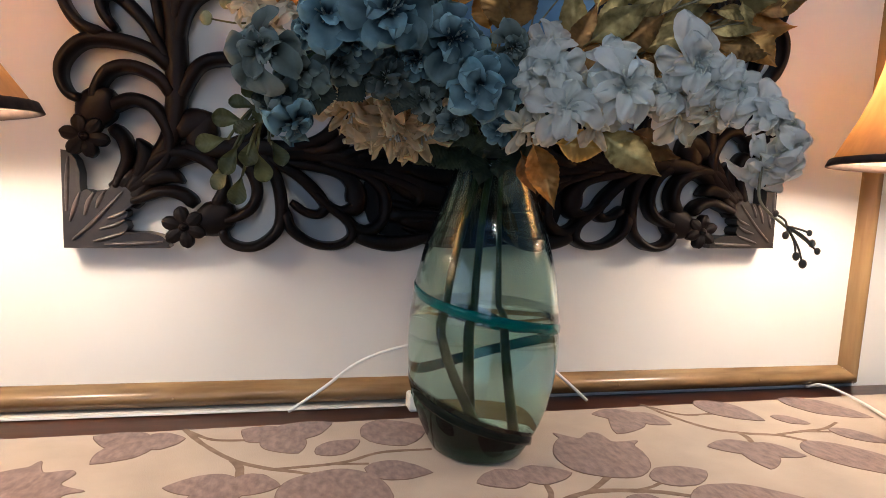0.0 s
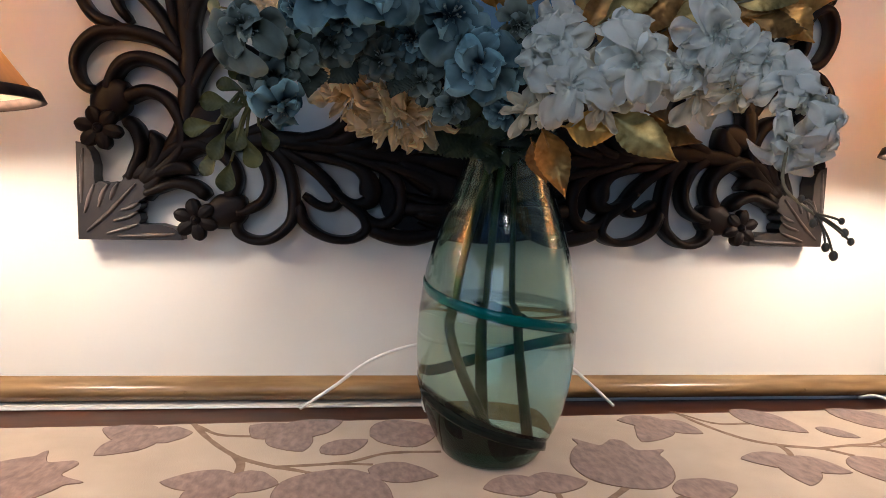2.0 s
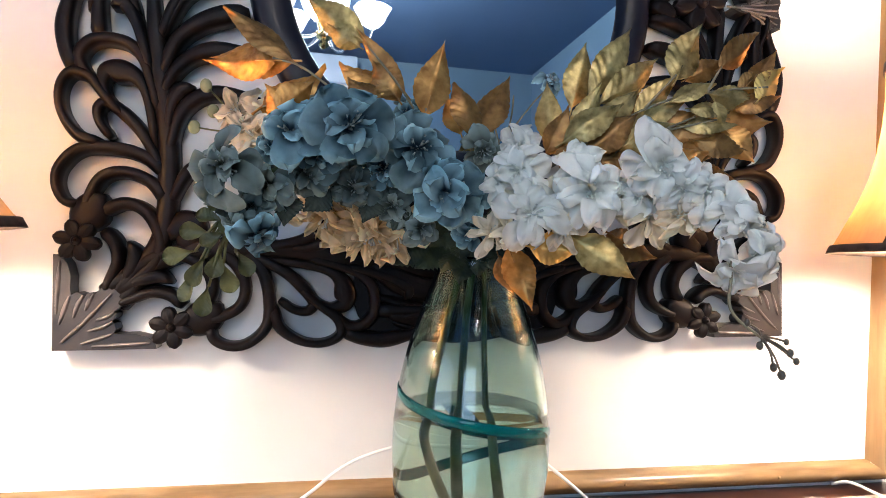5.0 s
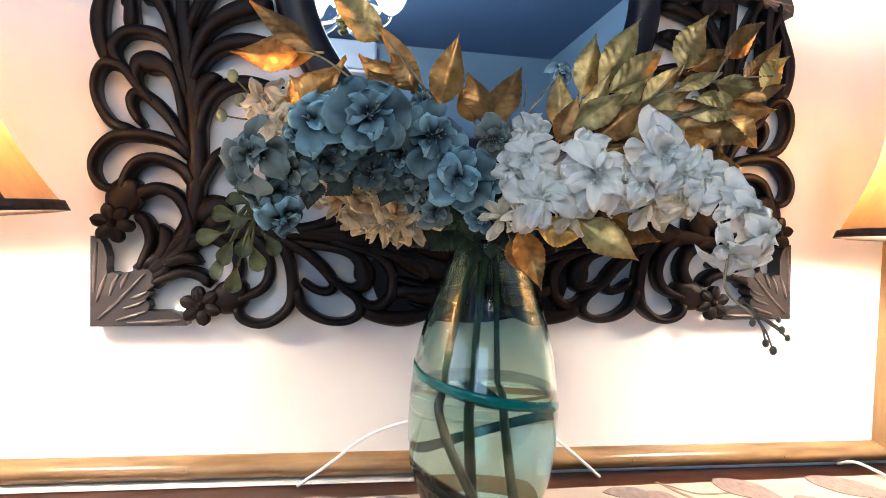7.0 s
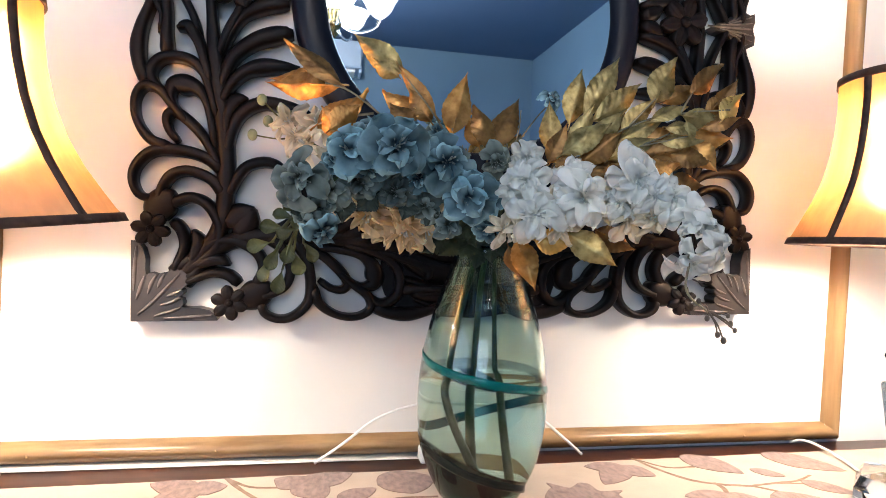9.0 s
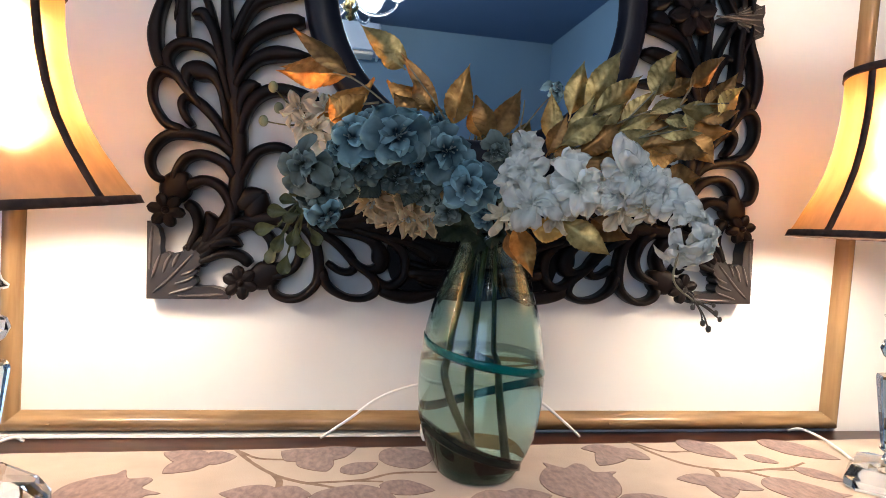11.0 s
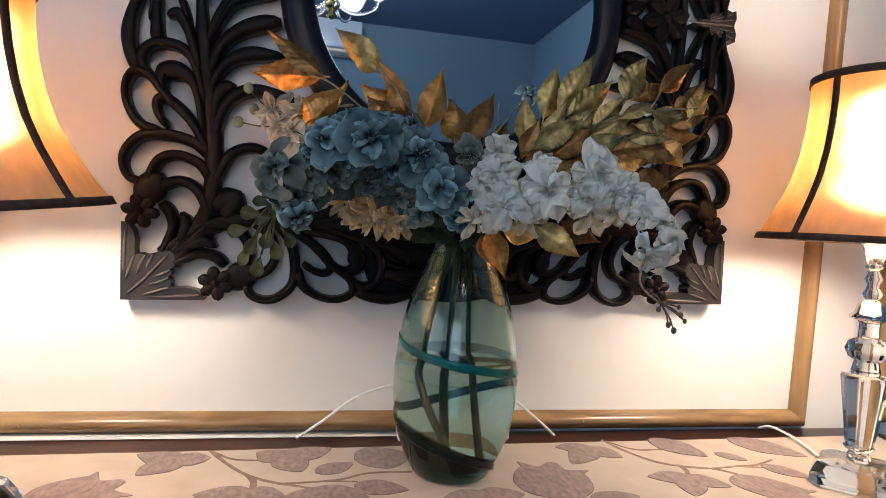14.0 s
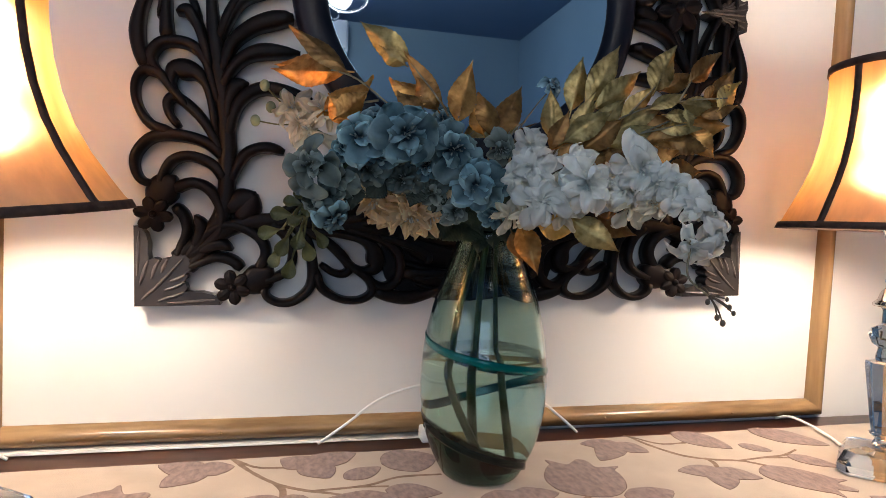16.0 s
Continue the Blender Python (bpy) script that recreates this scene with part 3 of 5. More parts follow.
scroll([(11.4, 12.6), (12.6, 13.9), (13.9, 14.6), (15.1, 15.3)], [1.0, 2.0, 1.9, 0.3])
scroll([(11.5, 16.1), (12.9, 19.3), (14.3, 20.9), (16.6, 21.5), (18.8, 20.9)], [0.8, 1.0, 1.0, 1.0, 0.8])
scroll([(11.4, 21.9), (12.2, 25.9), (13.7, 28.3), (16.2, 29.5), (19.3, 29.1), (22.4, 28.0)], [1.0, 1.1, 1.2, 1.2, 1.2, 1.0])
scroll([(11.5, 24.5), (11.5, 27.3), (12.5, 29.5), (14.2, 29.9)], [0.5, 1.0, 1.4, 0.5])
scroll([(10.7, 28.8), (11.8, 31.5), (13.8, 33.6), (16.5, 34.5), (20.9, 34.4)], [0.9, 1.0, 1.2, 1.5, 0.7])
scroll([(10.6, 30.7), (11.9, 34.9), (14.5, 37.5), (17.5, 38.8), (20.0, 39.2)], [0.9, 1.2, 1.6, 1.9, 1.3])
scroll([(10.4, 35.0), (13.0, 40.4), (16.0, 42.6), (19.4, 43.2)], [0.5, 1.0, 1.7, 1.2])
scroll([(16.0, 43.2), (17.6, 44.4), (19.4, 45.0)], [0.8, 2.2, 1.6])
scroll([(2.5, 13.2), (3.1, 14.9), (3.9, 16.2), (5.0, 17.2)], [1.6, 2.7, 2.4, 0.5])
scroll([(10.2, 35.0), (11.5, 38.7), (13.1, 42.0), (13.9, 44.9)], [0.7, 1.1, 1.1, 1.0])
side_scrolls = list(scroll_meshes)
del scroll_meshes[:]
scroll([(10.2, 34.0), (8.2, 36.6), (6.8, 39.6), (6.2, 43.0), (6.4, 45.4)], [0.8, 2.0, 2.6, 2.4, 1.8])
scroll([(9.8, 37.0), (9.2, 40.0), (9.0, 43.0), (9.2, 45.4)], [0.8, 2.0, 2.4, 2.2])
scroll([(3.6, 36.2), (3.2, 39.0), (3.3, 42.0), (3.8, 45.2)], [0.8, 1.8, 2.2, 1.8])
broad_leaves = list(scroll_meshes)
FLIP_X, FLIP_Z = Matrix.Diagonal((-1, 1, 1, 1)), Matrix.Diagonal((1, 1, -1, 1))
SWAP = Matrix(((0, 0, 1, 0), (0, 1, 0, 0), (1, 0, 0, 0), (0, 0, 0, 1)))
CORNERS = [Matrix(), FLIP_X, FLIP_Z, FLIP_X @ FLIP_Z]
EIGHTHS = [c @ s for c in CORNERS for s in (Matrix(), SWAP)]


def mirror_part(name, me, m, parent=None):
    ob = new(name, me)
    ob.parent = parent or mirror
    ob.matrix_basis = m if parent else SPREAD @ m
    return ob


for m in EIGHTHS:
    for me in side_scrolls:
        mirror_part("scroll", me, m)
for m in (SWAP, FLIP_X @ SWAP):
    for me in broad_leaves:
        mirror_part("broad_leaf", me, m)


def plate(bm, outline, front, back=0.0):
    """A carved plate with the outline in cm from the lower left corner."""
    lo = [bm.verts.new((-HALF + x / 100, -back, -HALF + y / 100)) for x, y in outline]
    hi = [bm.verts.new((-HALF + x / 100, -front, -HALF + y / 100)) for x, y in outline]
    n = len(outline)
    for k in range(n):
        bm.faces.new((lo[k], lo[(k + 1) % n], hi[(k + 1) % n], hi[k]))
    bm.faces.new(lo)
    bm.faces.new(hi[::-1])
    bm.normal_update()
    bmesh.ops.triangulate(bm, faces=[f for f in bm.faces if len(f.verts) > 4])


def ridge(bm, points, width, base, high):
    """A thin raised vein on a carved plate."""
    line = spline(points, 6)
    rings = []
    for i, q in enumerate(line):
        way = Vector(line[min(i + 1, len(line) - 1)]) - Vector(line[max(i - 1, 0)])
        side = Vector((-way.y, way.x)).normalized() * width * (0.25 + 0.75 * math.sin(math.pi * (0.08 + 0.84 * i / (len(line) - 1))))
        rings.append([bm.verts.new((-HALF + (q[0] + side.x * s) / 100, -base - high * h, -HALF + (q[1] + side.y * s) / 100)) for s, h in ((-1, -0.3), (-0.5, 0.7), (0, 1), (0.5, 0.7), (1, -0.3))])
    for lo, hi in zip(rings, rings[1:]):
        for k in range(4):
            bm.faces.new((lo[k], lo[k + 1], hi[k + 1], hi[k]))


half_fan = [(0.0, 10.6), (0.8, 10.4), (1.4, 9.6), (1.75, 8.2), (1.7, 7.0), (1.8, 6.1), (2.3, 6.4), (2.9, 6.2), (3.1, 5.7), (3.5, 6.3), (4.0, 6.4), (4.2, 6.1), (4.8, 6.9), (5.7, 7.2)]
bm = bmesh.new()
plate(bm, [(0, 0)] + half_fan + [(y, x) for x, y in half_fan[::-1]], 0.0262)
veins = bmesh.new()
ridge(veins, [(0.9, 0.9), (3.0, 2.9), (5.9, 6.2)], 0.30, 0.0262, 0.0028)
for pts in ([(0.7, 2.9), (1.2, 4.6), (1.7, 6.0)], [(2.1, 3.6), (2.5, 5.0), (3.1, 6.1)], [(3.3, 4.4), (3.6, 5.3), (4.1, 6.2)], [(0.4, 4.0), (0.5, 7.2), (0.7, 9.9)]):
    ridge(veins, pts, 0.30, 0.0262, 0.0024)
    ridge(veins, [(y, x) for x, y in pts], 0.30, 0.0262, 0.0024)
vein_mesh = mesh_of("vein_relief", veins, highlight_wood)
fan_mesh = mesh_of("corner_leaf", bm, carved_plate, smooth=False)
for m in CORNERS:
    mirror_part("vein_relief", vein_mesh, Matrix(), mirror_part("corner_leaf", fan_mesh, m))

half_side = [(7.6, 45.5), (6.6, 46.2), (5.2, 46.6), (4.4, 47.9), (2.9, 48.0), (2.2, 49.3), (0.9, 48.6), (0.15, 49.0), (0.0, 47.2), (0.35, 45.9)]
bm = bmesh.new()
half_side = [(x, 45.5 + 0.72 * (y - 45.5)) for x, y in half_side]
plate(bm, half_side + [(x, 91.0 - y) for x, y in half_side[1:]][::-1], 0.0250)
veins = bmesh.new()
ridge(veins, [(0.6, 45.5), (4.0, 45.5), (8.6, 45.5)], 0.24, 0.0250, 0.0030)
for s in (1, -1):
    for pts in ([(0.5, 1.4), (3.0, 0.9), (6.3, 0.4)], [(0.7, 2.7), (2.6, 1.7), (4.8, 0.8)], [(2.3, 3.2), (3.4, 2.0), (5.0, 1.0)]):
        ridge(veins, [(x, 45.5 + 0.72 * s * y) for x, y in pts], 0.16, 0.0250, 0.0022)
vein_mesh = mesh_of("vein_relief", veins, highlight_wood)
side_mesh = mesh_of("side_leaf", bm, carved_plate, smooth=False)
for m in (Matrix(), SWAP, FLIP_X, FLIP_Z @ SWAP):
    mirror_part("vein_relief", vein_mesh, Matrix(), mirror_part("side_leaf", side_mesh, m))


half_panel = [(45.5, -0.2), (42.0, 0.0), (39.0, 0.5), (36.6, 1.0), (34.4, 1.6), (33.0, 3.2), (32.2, 5.6), (32.6, 9.0), (32.0, 13.0), (34.6, 16.6), (39.0, 19.2), (42.0, 19.9), (45.5, 20.0)]
bm = bmesh.new()
plate(bm, half_panel + [(91.0 - x, y) for x, y in half_panel[1:-1][::-1]], 0.0105)
panel = mirror_part("carved_panel", mesh_of("carved_panel", bm, carved_wood, smooth=False), Matrix())
veins = bmesh.new()
for s in (1, -1):
    for pts, wide in (([(0.6, 1.6), (4.0, 1.2), (8.4, 2.6)], 0.9), ([(0.4, 4.6), (4.6, 4.0), (10.2, 5.6)], 1.2), ([(0.5, 8.0), (4.4, 7.6), (10.0, 10.4)], 1.3), ([(0.5, 11.8), (4.0, 11.6), (9.6, 14.8)], 1.2), ([(0.4, 15.6), (3.4, 15.6), (7.0, 18.0)], 1.0)):
        ridge(veins, [(45.5 + s * x, y) for x, y in pts], wide, 0.0105, 0.0105)
mirror_part("leaf_relief", mesh_of("leaf_relief", veins, carved_wood), Matrix(), panel)


def rosette_meshes(radius, petals, high):
    """A carved flower: a drilled button and one petal, with the petal's turns."""
    bm = bmesh.new()
    for r, y, s in ((0.24, 0.75, 0.50), (0.10, 1.12, 0.24)):
        bmesh.ops.create_uvsphere(bm, u_segments=12, v_segments=8, radius=1, matrix=Matrix.Translation((0, -high * y, 0)) @ Matrix.Diagonal((radius * r, high * s, radius * r, 1)))
    button = mesh_of("rosette", bm, carved_wood)
    bm = bmesh.new()
    rows = []
    for i in range(9):
        s = i / 8
        w = radius * 0.33 * (0.25 + 0.75 * math.sin(math.pi * (0.12 + 0.72 * s))) * (1 if s < 0.8 else math.sqrt(max(0.02, 1 - ((s - 0.8) / 0.21) ** 2)))
        rows.append([bm.verts.new((radius * (0.12 + 0.90 * s), -high * h * (0.62 + 0.38 * math.sin(math.pi * (0.2 + 0.6 * s))), w * t)) for t, h in ((-1, 0), (-1, 0.75), (-0.6, 1.0), (-0.2, 0.82), (0, 1.05), (0.2, 0.82), (0.6, 1.0), (1, 0.75), (1, 0))])
    grid = list(zip(rows, rows[1:]))
    for lo, hi in grid:
        for k in range(8):
            bm.faces.new((lo[k], lo[k + 1], hi[k + 1], hi[k]))
    bm.faces.new(rows[-1])
    return button, mesh_of("petal", bm, carved_wood), [Matrix.Rotation(2 * math.pi * k / petals + 0.2, 4, "Y") for k in range(petals)]


def rosette(meshes, m):
    button, leaf_mesh, turns = meshes
    head = mirror_part("rosette", button, m)
    for turn in turns:
        mirror_part("petal", leaf_mesh, turn, head)


small_rosette, large_rosette = rosette_meshes(0.0235, 6, 0.013), rosette_meshes(0.038, 6, 0.015)


def at(u, v, d):
    return Matrix.Translation((-HALF + u / 100, -d, -HALF + v / 100))


for m in EIGHTHS:
    rosette(small_rosette, m @ at(2.35, 12.1, 0.0195))
for m in (Matrix(), SWAP, FLIP_X, FLIP_Z @ SWAP):
    rosette(large_rosette, m @ at(12.6, 45.5, 0.018))

ROUND = Matrix.Rotation(math.pi / 2, 4, "X")
bm = bmesh.new()
lathe(bm, [(0.214, 0.004), (0.214, 0.012), (0.219, 0.021), (0.227, 0.0255), (0.240, 0.0275), (0.252, 0.0265), (0.259, 0.021), (0.262, 0.012), (0.262, 0.004)], 96, closed=True)
bmesh.ops.transform(bm, matrix=ROUND, verts=bm.verts)
part("ring", bm, ring_lacquer, mirror, "smooth dark rounded ring round the glass")
bm = bmesh.new()
lathe(bm, [(0.0, 0.0125), (0.2140, 0.0125), (0.2165, 0.0119), (0.2165, 0.006), (0.0, 0.006)], 96)
bmesh.ops.transform(bm, matrix=ROUND, verts=bm.verts)
part("glass", bm, mirror_silver, mirror, "round bevelled mirror glass", smooth=False)


# ---- table lamps ----
def facets(bm, levels, sides, turn=0.0):
    """A cut-glass piece: polygon rings of (radius, height), closed above and below."""
    rings = [[bm.verts.new((r * math.cos(turn + 2 * math.pi * k / sides), r * math.sin(turn + 2 * math.pi * k / sides), z)) for k in range(sides)] for r, z in levels]
    for lo, hi in zip(rings, rings[1:]):
        for k in range(sides):
            j = (k + 1) % sides
            bm.faces.new((lo[k], lo[j], hi[j], hi[k]))
    bm.faces.new(rings[0][::-1])
    bm.faces.new(rings[-1])


SHADE = [(0.142, 0.332), (0.136, 0.342), (0.128, 0.362), (0.117, 0.388), (0.107, 0.416), (0.099, 0.448), (0.093, 0.482), (0.089, 0.515), (0.087, 0.548)]


def shade_radius(z):
    for (r0, z0), (r1, z1) in zip(SHADE, SHADE[1:]):
        if z0 <= z <= z1:
            return r0 + (r1 - r0) * (z - z0) / (z1 - z0)
    return SHADE[-1][0]


def table_lamp(x, y, base_turn, seam_turn, full, crooked=0.0, shift=0.0):
    bell = [(r * (1 + full * math.sin(math.pi * (z - 0.332) / 0.216)), z) for r, z in SHADE]
    lamp = thing("table_lamp", (x, y, TOP + 0.0008), "lit crystal table lamp with cream bell shade and brown trim", "lamp", "pair of table lamps")
    bm = bmesh.new()
    facets(bm, [(0.071, 0.0), (0.074, 0.003), (0.074, 0.014), (0.062, 0.029), (0.030, 0.032)], 4, base_turn)
    bmesh.ops.bevel(bm, geom=[e for e in bm.edges if abs(e.verts[0].co.z - e.verts[1].co.z) > 0.002], offset=0.010, segments=1, affect="EDGES")
    part("base", bm, crystal, lamp, "clear cut-glass base", smooth=False)
    bm = bmesh.new()
    facets(bm, [(0.013, 0.0325), (0.015, 0.036), (0.012, 0.044), (0.018, 0.050), (0.019, 0.053)], 8)
    part("pedestal", bm, crystal, lamp, smooth=False)
    bm = bmesh.new()
    facets(bm, [(0.016, 0.0535), (0.0175, 0.060), (0.0285, 0.146), (0.0275, 0.150), (0.018, 0.152)], 8, base_turn)
    part("column", bm, crystal, lamp, "tapering cut-crystal column", smooth=False)
    bm = bmesh.new()
    facets(bm, [(0.017, 0.1525), (0.018, 0.156), (0.015, 0.170), (0.023, 0.176), (0.0275, 0.186), (0.024, 0.196), (0.013, 0.202), (0.0125, 0.222), (0.015, 0.225)], 12)
    part("crystal_ball", bm, crystal, lamp, smooth=False)
    bm = bmesh.new()
    lathe(bm, [(0.0, 0.2255), (0.024, 0.227), (0.025, 0.230), (0.019, 0.236), (0.016, 0.246), (0.010, 0.253), (0.0, 0.254)], 24)
    part("collar", bm, chrome, lamp, "polished metal collar")
    bm = bmesh.new()
    lathe(bm, [(0.0, 0.2545), (0.009, 0.255), (0.012, 0.262), (0.008, 0.269), (0.007, 0.274), (0.011, 0.282), (0.007, 0.290), (0.0065, 0.294), (0.011, 0.298), (0.011, 0.301), (0.0, 0.302)], 20)
    part("bead_stem", bm, crystal, lamp)
    bm = bmesh.new()
    facets(bm, [(0.009, 0.3025), (0.011, 0.312), (0.018, 0.329), (0.0195, 0.334), (0.010, 0.336)], 8)
    part("cup", bm, crystal, lamp, smooth=False)
    bm = bmesh.new()
    lathe(bm, [(0.0, 0.337), (0.012, 0.337), (0.012, 0.364), (0.0, 0.366)], 20)
    part("socket", bm, chrome, lamp)
    # the shade: satin panels, brown seams and bands
    bm = bmesh.new()
    lathe(bm, bell, 64)
    shade = part("shade", bm, shade_satin, lamp, "cream satin bell shade glowing from within")
    shade.location.x = shift
    if crooked:
        pivot = Matrix.Translation((0, 0, 0.40))
        # this shade sits crooked on its fitting
        shade.matrix_basis = Matrix.Translation((-0.006, 0, -0.024)) @ pivot @ Matrix.Rotation(crooked, 4, Vector((0.43, -0.90, 0))) @ pivot.inverted()
    for low, high in ((0.329, 0.338), (0.542, 0.552)):
        bm = bmesh.new()
        r0, r1 = shade_radius(max(low, 0.332)), shade_radius(min(high, 0.548))
        lathe(bm, [(r0 + 0.0022, low), (r1 + 0.0022, high), (r1 - 0.0018, high), (r0 - 0.0018, low)], 64, closed=True)
        part("band", bm, trim_cloth, shade, "brown fabric binding")
    for k in range(4):
        a = seam_turn + k * math.pi / 2
        bm = bmesh.new()
        rows = []
        for r, z in bell:
            wide = 0.0048 / r
            rows.append([bm.verts.new(((r + d) * math.cos(a + s * wide), (r + d) * math.sin(a + s * wide), z)) for s, d in ((-1, -0.001), (-0.85, 0.0018), (0.85, 0.0018), (1, -0.001))])
        for lo, hi in zip(rows, rows[1:]):
            for j in range(3):
                bm.faces.new((lo[j], lo[j + 1], hi[j + 1], hi[j]))
        part("seam", bm, trim_cloth, shade)
    return lamp


table_lamp(*LAMP_R, math.radians(-3), math.radians(180 + 6), -0.05, shift=-0.007)
table_lamp(*LAMP_L, math.radians(10), math.radians(-66 + 42), -0.11, math.radians(6.5))


# ---- vase with water and stems ----
VX, VY = -0.016, -0.160
vase = thing("vase", (VX, VY, TOP + 0.0012), "tall smoky green glass vase with teal spiral trails and water", "vase")
OUTER = [(0.046, 0.0), (0.0505, 0.004), (0.056, 0.014), (0.0655, 0.034), (0.0725, 0.054), (0.0765, 0.074), (0.0797, 0.098), (0.0803, 0.118), (0.0795, 0.142), (0.0770, 0.166), (0.0735, 0.188), (0.0690, 0.208), (0.0635, 0.228), (0.0570, 0.248), (0.0500, 0.268), (0.0440, 0.284), (0.0405, 0.296), (0.0395, 0.304), (0.0400, 0.309)]


def vase_radius(z):
    for (r0, z0), (r1, z1) in zip(OUTER, OUTER[1:]):
        if z0 <= z <= z1:
            return r0 + (r1 - r0) * (z - z0) / (z1 - z0)
    return OUTER[-1][0]


WALL = 0.0032
inner = [(vase_radius(z) - WALL, z) for z in (0.3085, 0.296, 0.284, 0.268, 0.248, 0.228, 0.208, 0.188, 0.166, 0.142, 0.118, 0.098, 0.074, 0.054, 0.034)] + [(0.052, 0.022), (0.030, 0.017), (0.0, 0.0165)]
bm = bmesh.new()
lathe(bm, [(0.0, 0.002), (0.040, 0.002)] + OUTER + inner, 96)
part("body", bm, vase_glass, vase)
bm = bmesh.new()
wet = [(0.0, 0.0160), (0.030, 0.0165), (0.0525, 0.0215)] + [(vase_radius(z) - WALL + 0.0006, z) for z in (0.034, 0.054, 0.074, 0.098, 0.118, 0.142, 0.156)] + [(0.0, 0.156)]
lathe(bm, wet, 96)
part("water", bm, water_clear, vase, "clear water")


def trail(name, mat, first, last, high, low, thick, label, even=True):
    """A trail of coloured glass wound round the vase from angle first to last."""
    pts = []
    n = 40
    for k in range(n + 1):
        s = k / n
        a = math.radians(first + (last - first) * s)
        z = high + (low - high) * (s if even else min(1, max(0, (s - 0.5) * 1.9 + 0.5)))
        r = vase_radius(z) - 0.0002
        pts.append((r * math.cos(a), r * math.sin(a), z))
    bm = bmesh.new()
    rings = []
    for k, p in enumerate(pts):
        w = thick * (0.4 + 0.6 * min(1, k / 6, (n - k) / 4 + 0.3))
        out = Vector((p[0], p[1], 0)).normalized()
        rings.append([bm.verts.new(Vector(p) + out * 0.0013 * math.cos(b) + Vector((0, 0, w * math.sin(b)))) for b in (2 * math.pi * j / 10 for j in range(10))])
    for lo, hi in zip(rings, rings[1:]):
        for j in range(10):
            bm.faces.new((lo[j], lo[(j + 1) % 10], hi[(j + 1) % 10], hi[j]))
    bm.faces.new(rings[0][::-1])
    bm.faces.new(rings[-1])
    part(name, bm, mat, vase, label)


trail("upper_trail", teal_glass, -204, -14, 0.178, 0.135, 0.0054, "teal glass trail")
trail("back_trail", teal_glass, -14, 166, 0.124, 0.058, 0.0056, "teal glass trail", False)
trail("lower_trail", dark_glass, 160, 352, 0.082, 0.010, 0.0075, "dark green glass trail")


# ---- cords ----
def cord(points, radius, label):
    bm = bmesh.new()
    tube(bm, points, radius, 8, 8)
    return tagged(part("lamp_cord", bm, white_plastic), label, "cord", "lamp cords")


white_cord = 0.0021
cord([(-0.214, -0.031, 0.8508), (-0.173, -0.035, 0.881), (-0.133, -0.041, 0.913), (-0.080, -0.049, 0.934), (0.000, -0.055, 0.944), (0.065, -0.051, 0.935), (0.111, -0.043, 0.908), (0.151, -0.035, 0.877), (0.182, -0.031, 0.8508)], white_cord, "white lamp cord arching over the sideboard behind the vase")
cord([(0.556, -0.160, 0.8545), (0.577, -0.110, 0.8545), (0.586, -0.060, 0.857), (0.574, -0.032, 0.861), (0.566, -0.012, 0.8520)], 0.0022, "white lamp cord running to the wall")
cord([(-0.600, -0.170, 0.8545), (-0.632, -0.100, 0.8545), (-0.612, -0.040, 0.856), (-0.598, -0.034, 0.8500)], 0.0022, "white lamp cord running to the wall")


strip = thing("power_strip", (0.018, -0.030, 0.8488), "white plastic power strip behind the vase", "power strip")
part("housing", bevelled_box((-0.086, -0.015, 0.0), (0.086, 0.013, 0.021), 0.003), white_plastic, strip)
for k in (-1, 0, 1):
    bm = bmesh.new()
    lathe(bm, [(0.0, 0.0212), (0.011, 0.0212), (0.0115, 0.0222), (0.010, 0.0226), (0.0095, 0.0216), (0.0, 0.0216)], 20, (k * 0.05, -0.001))
    part("socket", bm, white_plastic, strip)

